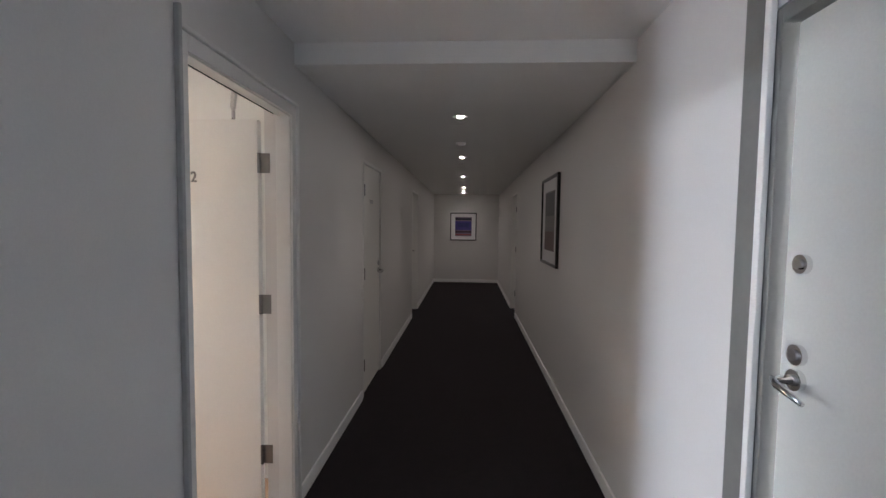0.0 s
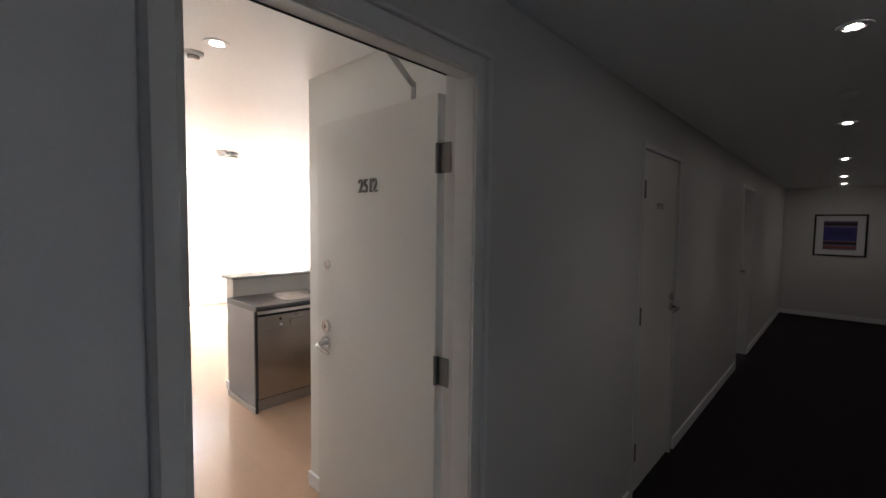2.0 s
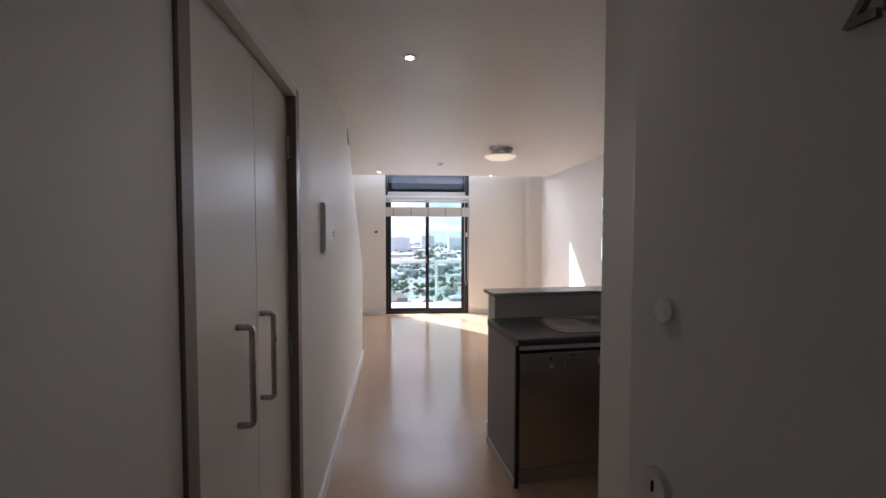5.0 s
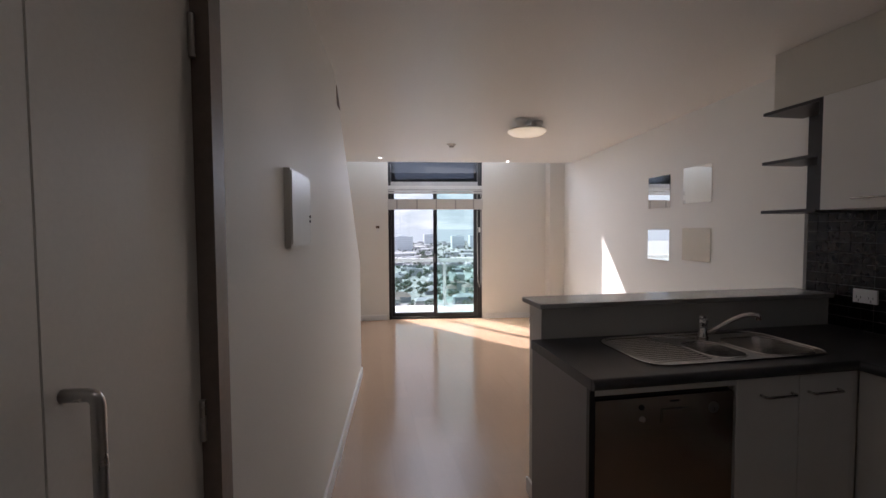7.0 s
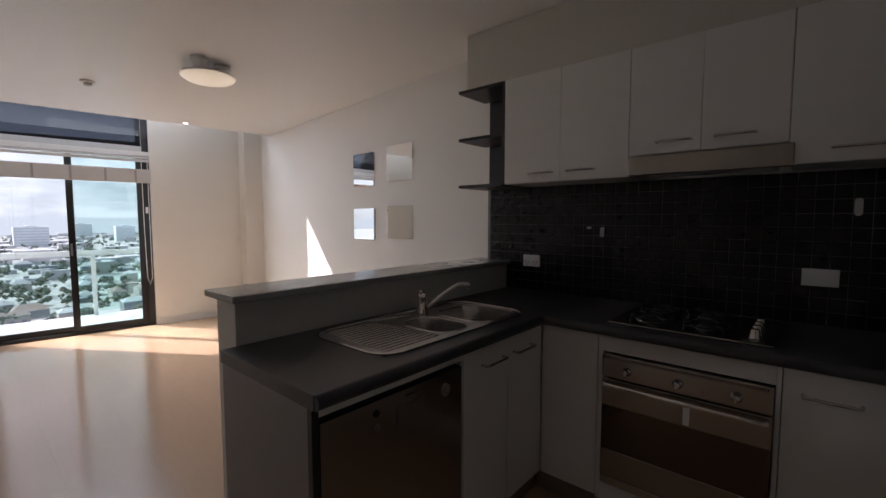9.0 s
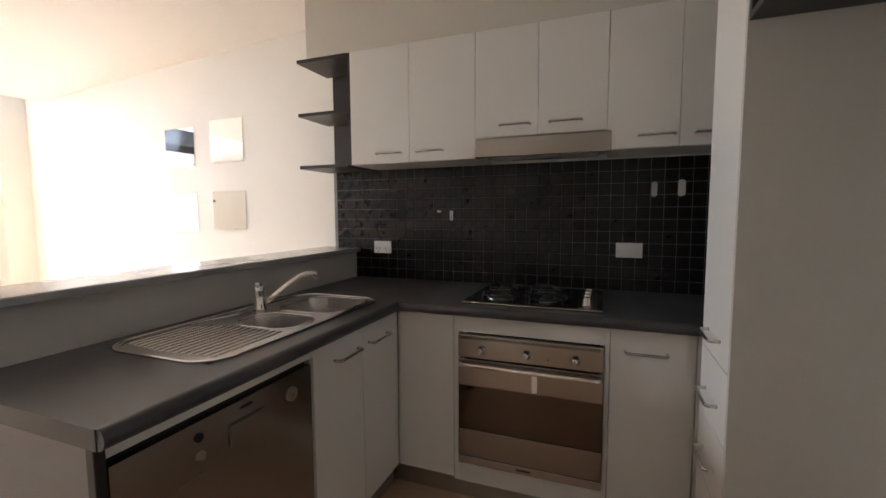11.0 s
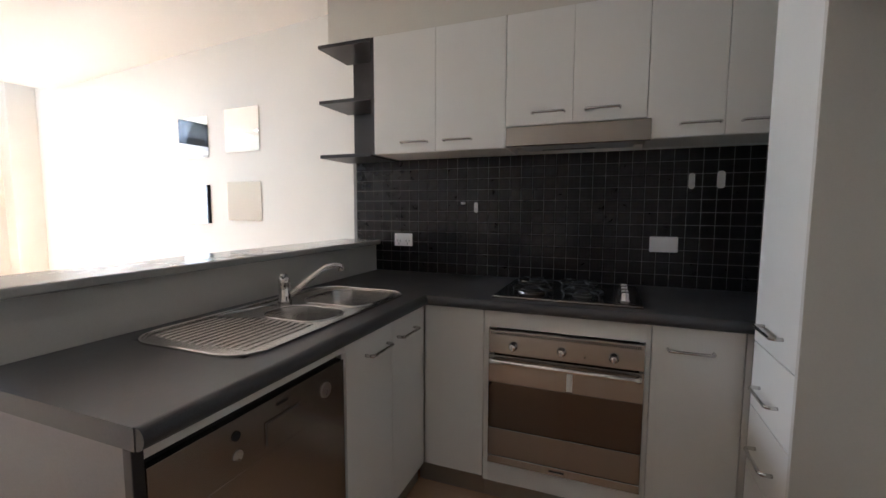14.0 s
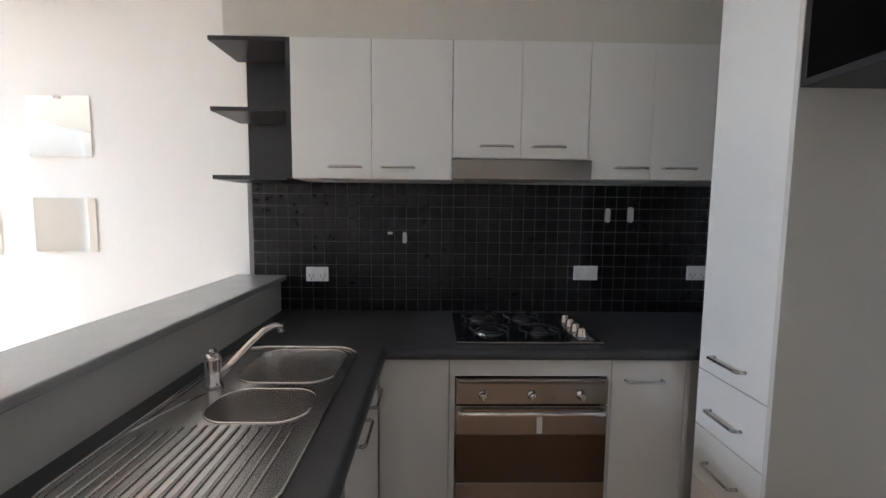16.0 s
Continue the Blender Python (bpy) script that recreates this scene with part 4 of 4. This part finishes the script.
# hob
hob = thing("gas_hob", (-2.82, 3.96, BT), "black glass four-burner gas hob with steel front trim", "hob")
part("plate", bm_prism(rounded(-3.114, -2.535, 3.735, 4.205, 0.012, 4), BT + 0.0005, BT + 0.009), HOBGLASS, hob)
part("front_trim", bm_box(-3.116, -2.533, 3.718, 3.7348, BT + 0.0005, BT + 0.011, 0.003), STEEL, hob, "steel front trim")
for x, y, r in ((-2.97, 3.86, 0.05), (-2.99, 4.08, 0.036), (-2.76, 3.85, 0.032), (-2.79, 4.08, 0.036)):
    bn = part("burner", bm_lathe((x, y, BT + 0.009), [(r * 1.25, 0), (r * 1.2, 0.007), (r, 0.008), (r, 0.012), (r * 0.85, 0.014), (0.001, 0.015)], 28), HINGE, hob, "dark metal burner with black cap")
    part("cap", bm_lathe((x, y, BT + 0.024), [(r * 0.82, 0), (r * 0.82, 0.005), (r * 0.7, 0.008), (0.001, 0.009)], 28), IRON, bn)
    tv = part("trivet", bm_tube([(x + 0.082 * math.cos(a), y + 0.082 * math.sin(a), BT + 0.028) for a in (2 * math.pi * k / 24 for k in range(24))], 0.0045, 6, closed=True), IRON, hob, "black wire trivet")
    for k in range(4):
        a = math.pi / 4 + k * math.pi / 2
        c, s = math.cos(a), math.sin(a)
        part("finger", bm_tube([(x + 0.098 * c, y + 0.098 * s, BT + 0.009), (x + 0.095 * c, y + 0.095 * s, BT + 0.031), (x + 0.045 * c, y + 0.045 * s, BT + 0.036)], 0.0045, 6), IRON, tv)
part("knob_plate", bm_box(-2.632, -2.56, 3.745, 4.10, BT + 0.0092, BT + 0.012, 0.002), STEELH, hob, "steel knob plate")
for k in range(4):
    part("knob", bm_lathe((-2.597, 3.80 + k * 0.075, BT + 0.012), [(0.022, 0), (0.022, 0.004), (0.018, 0.006), (0.016, 0.032), (0.012, 0.035), (0.001, 0.035)], 24), CHROME, hob, "chrome hob knob", True)

# sink with drainer and two bowls
sink = thing("sink", (-3.715, 3.27, BT), "stainless steel sink with drainer and two rounded bowls", "sink")
outer = rounded(SX0, SX1, SY0, SY1, 0.10, 8)
inner = rounded(SX0 + 0.018, SX1 - 0.018, SY0 + 0.018, SY1 - 0.018, 0.085, 8)
part("rim", bm_ring(outer, inner, BT + 0.0005, BT + 0.006), STEELH, sink, "raised steel rim")
part("bead", bm_tube([(*p, BT + 0.0055) for p in rounded(SX0 + 0.004, SX1 - 0.004, SY0 + 0.004, SY1 - 0.004, 0.096, 8)], 0.004, 8, closed=True), CHROME, sink, "bright rolled edge", True)
bowls = (rounded(-3.822, -3.512, 3.335, 3.640, 0.085, 8), rounded(-3.795, -3.525, 3.092, 3.292, 0.08, 8))
bm = bmesh.new()
vs = []
for loop in (inner, *bowls):
    ring = [bm.verts.new((*p, BT + 0.0035)) for p in loop]
    vs += [bm.edges.new((ring[i], ring[(i + 1) % len(ring)])) for i in range(len(ring))]
bmesh.ops.triangle_fill(bm, use_beauty=True, use_dissolve=False, edges=vs)
bmesh.ops.recalc_face_normals(bm, faces=bm.faces[:])
part("deck", bm, STEELH, sink)
for loop, depth in zip(bowls, (0.165, 0.13)):
    bm = bmesh.new()
    cx = sum(p[0] for p in loop) / len(loop)
    cy = sum(p[1] for p in loop) / len(loop)
    rings = []
    for f, dz in ((1.0, 0.0035), (0.985, -0.004), (0.95, -depth * 0.75), (0.90, -depth * 0.93), (0.78, -depth), (0.12, -depth - 0.006)):
        rings.append([bm.verts.new((cx + (x - cx) * f, cy + (y - cy) * f, BT + dz)) for x, y in loop])
    for A, B in zip(rings, rings[1:]):
        for i in range(len(A)):
            j = (i + 1) % len(A)
            bm.faces.new((A[i], A[j], B[j], B[i]))
    bm.faces.new(rings[-1])
    bmesh.ops.recalc_face_normals(bm, faces=bm.faces[:])
    bmesh.ops.reverse_faces(bm, faces=bm.faces[:])
    part("bowl_rim", bm_tube([(*p, BT + 0.0036) for p in loop], 0.0032, 8, closed=True), CHROME, sink, "bright rolled bowl rim", True)
    bw = part("bowl", bm, STEELH, sink, "pressed steel bowl", True)
    part("waste", bm_lathe((cx, cy, BT - depth - 0.004), [(0.040, 0), (0.038, 0.003), (0.026, 0.001), (0.001, 0.0)], 24), CHROME, bw, "chrome waste", True)
for k in range(14):
    x = -3.878 + k * 0.0262
    part("drainer_rib", bm_tube([(x, 2.79 + 0.02 * abs(k - 6.5) / 6.5, BT + 0.0010), (x, 2.82, BT + 0.0035), (x, 3.05 - 0.008 * max(0, 4 - k), BT + 0.0035), (x, 3.08 - 0.008 * max(0, 4 - k), BT + 0.0010)], 0.0046, 8), STEELH, sink, smooth=True)
part("drip_bead", bm_tube([(-3.912, 3.04, BT + 0.003), (-3.895, 3.12, BT + 0.004), (-3.872, 3.20, BT + 0.004), (-3.845, 3.262, BT + 0.003)], 0.004, 8), STEELH, sink, smooth=True)
tap = thing("mixer_tap", (-3.850, 3.312, BT), "chrome single-lever sink mixer tap", "tap")
part("body", bm_lathe((-3.850, 3.312, BT + 0.004), [(0.027, 0), (0.026, 0.008), (0.022, 0.012), (0.0225, 0.07), (0.024, 0.078), (0.024, 0.088), (0.018, 0.098), (0.001, 0.10)], 28), CHROME, tap, smooth=True)
part("spout", bm_tube([(-3.839, 3.327, BT + 0.03), (-3.817, 3.362, BT + 0.055), (-3.782, 3.412, BT + 0.10), (-3.757, 3.452, BT + 0.128), (-3.737, 3.482, BT + 0.137), (-3.722, 3.505, BT + 0.134), (-3.720, 3.508, BT + 0.112)], [0.013, 0.012, 0.011, 0.011, 0.011, 0.012, 0.013], 14), CHROME, tap, "slender chrome spout", True)
part("lever", bm_tube([(-3.850, 3.312, BT + 0.10), (-3.853, 3.322, BT + 0.106), (-3.842, 3.287, BT + 0.112)], [0.012, 0.011, 0.007], 10), CHROME, tap, smooth=True)


def socket(x0, x1, z0, z1, rockers, label):
    s = thing("power_point", ((x0 + x1) / 2, 4.272, (z0 + z1) / 2), label, "power point", "power points")
    part("plate", bm_box(x0, x1, 4.262, 4.2745, z0, z1, 0.002), WHITEP, s)
    if rockers == 1:
        x = (x0 + x1) / 2
        part("button", bm_cyl((x, 4.262, (z0 + z1) / 2), (x, 4.2585, (z0 + z1) / 2), 0.009, segs=16), WHITEP, s)
        return s
    for k in range(rockers):
        x = x0 + (x1 - x0) * (k + 0.5) / rockers
        part("rocker", bm_box(x - 0.008, x + 0.008, 4.2595, 4.2618, z0 + 0.045, z0 + 0.06, 0.001), WHITEP, s)
        for dx, dz in ((-0.010, 0.03), (0.010, 0.03), (0, 0.014)):
            part("slot", bm_box(x + dx - 0.0015, x + dx + 0.0015, 4.2612, 4.2619, z0 + dz - 0.006, z0 + dz + 0.006), SHADOWGAP, s)


socket(-3.86, -3.745, 1.054, 1.128, 2, "white double power point on black tiles")
socket(-2.482, -2.36, 1.070, 1.144, 1, "white wall switch plate on black tiles")
socket(-1.89, -1.775, 1.074, 1.148, 2, "white double power point on black tiles")
for x, z0, z1, w in ((-2.317, 1.369, 1.442, 0.026), (-2.20, 1.370, 1.449, 0.032), (-3.357, 1.252, 1.310, 0.022)):
    hk = thing("adhesive_hook", (x, 4.272, z0), "small white plastic adhesive hook on the tiles", "hook", "adhesive hooks")
    part("pad", bm_prism(rounded(x - w / 2, x + w / 2, z0, z1, w * 0.45, 5), 0, 0.006), WHITEP, hk).matrix_basis = hk.matrix_basis.inverted() @ Matrix(((1, 0, 0, 0), (0, 0, -1, 4.2745), (0, 1, 0, 0), (0, 0, 0, 1))) @ hk.matrix_basis
    part("peg", bm_tube([(x, 4.268, z0 + 0.02), (x, 4.252, z0 + 0.015), (x, 4.25, z0 + 0.028)], 0.004, 8), WHITEP, hk)
pg = thing("wall_peg", (-3.43, 4.27, 1.305), "tiny white plastic stub on the tiles", "hook")
part("stub", bm_box(-3.443, -3.418, 4.258, 4.2745, 1.298, 1.312, 0.003), WHITEP, pg)
ph = thing("wall_intercom", (-1.72, 4.2, 0.95), "white upright handset unit beside the pantry", "intercom")
part("case", bm_box(-1.885, -1.80, 4.02, 4.06, 0.9005, 1.12, 0.006), WHITEP, ph)

# mirrors
for s0, s1, z0, z1 in ((1.405, 1.74, 1.664, 1.972), (0.84, 1.175, 1.68, 1.99), (1.405, 1.74, 1.157, 1.452), (0.84, 1.175, 1.185, 1.467)):
    mr = thing("wall_mirror", (*N((s0 + s1) / 2), z0), "small square frameless mirror on the living room wall", "mirror", "wall mirrors")
    part("glass", bm_prism([N(s0, 0.0005), N(s1, 0.0005), N(s1, 0.028), N(s0, 0.006)], z0, z1), MIRROR, mr)

# ceiling fittings
for x, y, z in ((-2.09, 1.728, ZE), (-3.43, 1.825, ZL), (-8.02, 1.83, ZL), (-8.05, 3.70, ZL)):
    downlight((x, y, z), 0.03 if x > -3 else 0.022, group="apartment downlights")
    l = new("downlight_beam", bpy.data.lights.new("downlight_beam", "SPOT"))
    l.data.energy, l.data.spot_size, l.data.spot_blend, l.data.shadow_soft_size, l.data.color = APT_W, radians(110), 0.8, 0.04, (1.0, 0.93, 0.84)
    l.matrix_world = look((x, y, z - 0.02), (x, y, 0))
for x, y, z in ((-2.47, 1.745, ZL), (-6.95, 2.63, ZL)):
    sd = thing("ceiling_sensor", (x, y, z), "small white round ceiling detector", "detector", "ceiling detectors")
    part("base", bm_lathe((x, y, z), [(0.05, -0.0005), (0.05, -0.012), (0.044, -0.018), (0.001, -0.018)], 28), WHITEP, sd, smooth=True)
    part("cap", bm_lathe((x, y, z), [(0.03, -0.0185), (0.028, -0.034), (0.02, -0.038), (0.001, -0.038)], 24), NICKEL, sd, smooth=True)
cx, cy = -5.85, 3.14
cl = thing("ceiling_light", (cx, cy, ZL), "opal glass bowl ceiling light on two white mounts", "ceiling light")
part("bowl", bm_lathe((cx, cy, ZL), [(0.18, -0.078), (0.176, -0.088), (0.15, -0.106), (0.10, -0.120), (0.05, -0.127), (0.001, -0.129)], 40), OPAL, cl, "glowing opal glass bowl", True)
part("pan", bm_lathe((cx, cy, ZL), [(0.180, -0.066), (0.184, -0.072), (0.182, -0.079), (0.001, -0.0775)], 40), WHITEP, cl, smooth=True)
for dx, dy in ((0.14, -0.11), (0.06, 0.075)):
    part("mount", bm_lathe((cx + dx, cy + dy, ZL), [(0.055, -0.0005), (0.055, -0.03), (0.04, -0.035), (0.04, -0.0662)], 28), WHITEP, cl, smooth=True)

# ---- outside ----
GZ = -62.0
rng = random.Random(7)


def city_mat(name, col):
    return mat(name, col, 0.85, scale=0.05, vary=0.15, fine=0.6)


ROOFS = [city_mat("roof_" + n, c) for n, c in (("pale", (0.34, 0.34, 0.37)), ("grey", (0.28, 0.29, 0.32)), ("tile", (0.22, 0.17, 0.16)), ("white", (0.42, 0.42, 0.46)))]
FACES = [city_mat("render_" + n, c) for n, c in (("cream", (0.36, 0.35, 0.34)), ("grey", (0.22, 0.23, 0.26)), ("white", (0.45, 0.45, 0.48)))]
# emissive colour of a far sheet that stands for horizon haze
HAZEGLOW = glow("glowing_haze_sheet", (0.90, 0.95, 1.0), 0.43)
HAZEGLOW.node_tree.nodes["Principled BSDF"].inputs["Base Color"].default_value = (0, 0, 0, 1)
HAZEGLOW.node_tree.nodes["Principled BSDF"].inputs["Specular IOR Level"].default_value = 0.0
# foliage, tower and tower glazing colours have distance haze mixed in
LEAF = mat("hazed_tree_foliage", (0.088, 0.112, 0.085), 0.9, scale=0.3, vary=0.35, fine=3)
TOWER = city_mat("hazed_tower_concrete", (0.66, 0.69, 0.73))
TOWERWIN = city_mat("hazed_tower_glazing", (0.50, 0.54, 0.60))
WINB = mat("distant_window", (0.16, 0.19, 0.24), 0.4)
bm = bmesh.new()
bmesh.ops.create_grid(bm, x_segments=2, y_segments=2, size=4500, matrix=Matrix.Translation((-2000, 0, GZ)))
structure("ground", bm, mat("city_ground", (0.33, 0.34, 0.34), 0.95, scale=0.012, vary=0.5, fine=0.15), "hazy ground of streets and gardens", "ground")
structure("road", bm_prism([(-331, -300), (-319, -300), (-319, 600), (-331, 600)], GZ + 0.05, GZ + 0.2), mat("asphalt", (0.055, 0.055, 0.058), 0.9, scale=0.3, vary=0.2), "asphalt street far below", "road")
NEAR = []
for i in range(330):
    d = 170 + 780 * rng.random() ** 1.2
    y = rng.uniform(-0.12, 0.62) * d
    w, l, h = rng.uniform(7, 17), rng.uniform(8, 24), rng.uniform(3.5, 9) * (1.7 if rng.random() < 0.12 else 1)
    x = -d
    if any(abs(x - a) < (w + c) / 2 + 2 and abs(y - b) < (l + e) / 2 + 2 for a, b, c, e in NEAR) or -334 - w / 2 < x < -316 + w / 2:
        continue
    NEAR.append((x, y, w, l))
    hb = thing("city_building", (x, y, GZ), "low hazy city building seen from the balcony", "building", "city buildings")
    part("wall", bm_box(x - w / 2, x + w / 2, y - l / 2, y + l / 2, GZ, GZ + h), rng.choice(FACES), hb)
    rm = rng.choice(ROOFS)
    if rng.random() < 0.45:
        bm = bmesh.new()
        c = [bm.verts.new(v) for v in ((x - w / 2 - 0.4, y - l / 2 - 0.4, GZ + h), (x + w / 2 + 0.4, y - l / 2 - 0.4, GZ + h), (x + w / 2 + 0.4, y + l / 2 + 0.4, GZ + h), (x - w / 2 - 0.4, y + l / 2 + 0.4, GZ + h), (x, y - l / 2 + w * 0.3, GZ + h + w * 0.22), (x, y + l / 2 - w * 0.3, GZ + h + w * 0.22))]
        for f in ((0, 1, 4), (2, 3, 5), (1, 2, 5, 4), (3, 0, 4, 5), (3, 2, 1, 0)):
            bm.faces.new([c[k] for k in f])
        bmesh.ops.recalc_face_normals(bm, faces=bm.faces[:])
        part("roof", bm, rm, hb)
    else:
        bm = bm_box(x - w / 2 - 0.2, x + w / 2 + 0.2, y - l / 2 - 0.2, y + l / 2 + 0.2, GZ + h + 0.02, GZ + h + 0.6)
        bm_box(x - w / 5, x, y - l / 5, y, GZ + h + 0.6, GZ + h + 2.6, bm=bm)
        part("roof", bm, rm, hb)
    if d < 480:
        nz, ny = max(1, int(h // 3.4)), max(2, int(l // 5))
        for a in range(nz):
            bm = bmesh.new()
            for b in range(ny):
                yy = y - l / 2 + (b + 0.5) * l / ny
                bm_box(x + w / 2 - 0.1, x + w / 2 + 0.08, yy - 1.1, yy + 1.1, GZ + 1.2 + a * 3.3, GZ + 2.8 + a * 3.3, bm=bm)
            part("window_row", bm, WINB, hb)
# distant towers
for d, a, w, h in ((1250, 0.035, 30, 78), (1280, 0.085, 56, 81), (1450, 0.215, 44, 79), (1400, 0.262, 52, 82), (1150, 0.37, 62, 79), (1180, 0.43, 44, 76), (1900, 0.15, 60, 80), (1700, 0.33, 50, 78), (1600, -0.04, 70, 76), (1500, 0.5, 60, 77)):
    x, y = -d, a * d + 2.5
    tb = thing("tower_block", (x, y, GZ), "hazy grey residential tower far away", "tower", "distant towers")
    part("wall", bm_box(x - 12, x + 12, y - w / 2, y + w / 2, GZ, GZ + h - 36), TOWER, tb)
    part("roof_plant", bm_box(x - 5, x + 5, y - w / 6, y + w / 6, GZ + h - 36, GZ + h - 33), TOWER, tb)
    for k in range(int((h - 38) // 6)):
        part("window_row", bm_box(x + 11.9, x + 12.2, y - w / 2 + 2, y + w / 2 - 2, GZ + 4 + k * 6, GZ + 6.6 + k * 6), TOWERWIN, tb)
structure("backdrop", bm_box(-2240, -2230, -2600, 3600, GZ, 4.0), HAZEGLOW, "pale glowing sheet painted as horizon haze", "backdrop")
# far low roofs and woods, past counting
bm = bmesh.new()
for i in range(420):
    d = rng.uniform(650, 2600)
    x, y = -d, rng.uniform(-0.3, 0.8) * d
    w = rng.uniform(12, 40)
    bm_box(x - w / 2, x + w / 2, y - w * 0.7, y + w * 0.7, GZ, GZ + rng.uniform(4, 12), bm=bm)
me = new("far_rooftops", mesh_of("far_rooftops", bm, FACES[2]))
tagged(me, "countless hazy low roofs towards the horizon", "rooftops", kind="stuff")
verts, faces = [], []
for i in range(2500):
    d = 170 + 1700 * rng.random() ** 1.3
    x, y = -d, rng.uniform(-0.28, 0.78) * d
    if any(abs(x - a) < c / 2 + 3 and abs(y - b) < e / 2 + 3 for a, b, c, e in NEAR):
        continue
    H0, R0 = rng.uniform(5, 12), rng.uniform(2.2, 5.5)
    for k in range(7):
        ox, oy, oz, r = rng.gauss(0, R0 * 0.45), rng.gauss(0, R0 * 0.45), GZ + H0 * rng.uniform(0.45, 1.0), R0 * rng.uniform(0.35, 0.65)
        base = len(verts)
        for q in ((1, 0, 0), (-1, 0, 0), (0, 1, 0), (0, -1, 0), (0, 0, 0.8), (0, 0, -0.8)):
            verts.append((x + ox + q[0] * r * rng.uniform(0.7, 1.2), y + oy + q[1] * r * rng.uniform(0.7, 1.2), oz + q[2] * r * rng.uniform(0.7, 1.2)))
        for a, b, c in ((0, 2, 4), (2, 1, 4), (1, 3, 4), (3, 0, 4), (2, 0, 5), (1, 2, 5), (3, 1, 5), (0, 3, 5)):
            faces.append((base + a, base + b, base + c))
me = bpy.data.meshes.new("far_trees")
me.from_pydata(verts, [], faces)
me.materials.append(LEAF)
tagged(new("far_trees", me), "hazy green tree crowns between the houses", "trees", kind="stuff")

# ---- pieces of floor and splashback ----
fl = structure("floor_apartment", bm_box(-9.04, XW, 0.2, 4.95, -0.0118, -0.006), PLANK, "warm beech laminate floor boards with a satin gloss", "floor")
PW, PL = 0.193, 1.285
plank = mesh_of("plank", bm_box(-PL / 2 + 0.00012, PL / 2 - 0.00012, -PW / 2 + 0.00012, PW / 2 - 0.00012, -0.0057, 0.0), PLANK)
row = 0
y = 1.0 + PW / 2
while y < 4.78:
    x = XW - PL / 2 + (row * 0.43) % PL
    while x > -9.0 - PL / 2:
        xx0, xx1 = max(x - PL / 2, -9.04), min(x + PL / 2, XW)
        if xx1 - xx0 > 0.03:
            p = new("plank", plank if xx1 - xx0 > PL - 0.001 else mesh_of("plank", bm_box(-(xx1 - xx0) / 2 + 0.00012, (xx1 - xx0) / 2 - 0.00012, -PW / 2 + 0.00012, PW / 2 - 0.00012, -0.0057, 0.0), PLANK))
            p.location = ((xx0 + xx1) / 2, y, 0)
            p.parent = fl
        x -= PL
    row += 1
    y += PW

sb = structure("splashback", bm_box(-4.149, -1.553, 4.2765, 4.2875, BT, 1.557), GROUT, "black square glazed tiles with grey grout behind the bench", "splashback")
TP = 0.0598
tile = mesh_of("tile", bm_box(-TP / 2 + 0.0016, TP / 2 - 0.0016, -0.0035, 0.0, -TP / 2 + 0.0016, TP / 2 - 0.0016, 0.0009, segs=1), TILE)
rest = bmesh.new()
count = 0
for i in range(43):
    for j in range(11):
        x, z = -1.555 - (i + 0.5) * TP, BT + 0.001 + (j + 0.5) * TP
        if z + TP / 2 > 1.563:
            continue
        if -3.75 < x < -2.19 and count < 300:
            t = new("tile", tile)
            t.location = (x, 4.2763, z)
            t.parent = sb
            count += 1
        else:
            bm_box(x - TP / 2 + 0.0016, x + TP / 2 - 0.0016, 4.2728, 4.2763, z - TP / 2 + 0.0016, z + TP / 2 - 0.0016, bm=rest)
t = new("tiles", mesh_of("tiles", rest, TILE))
t.parent = sb
tagged(t, kind="stuff")
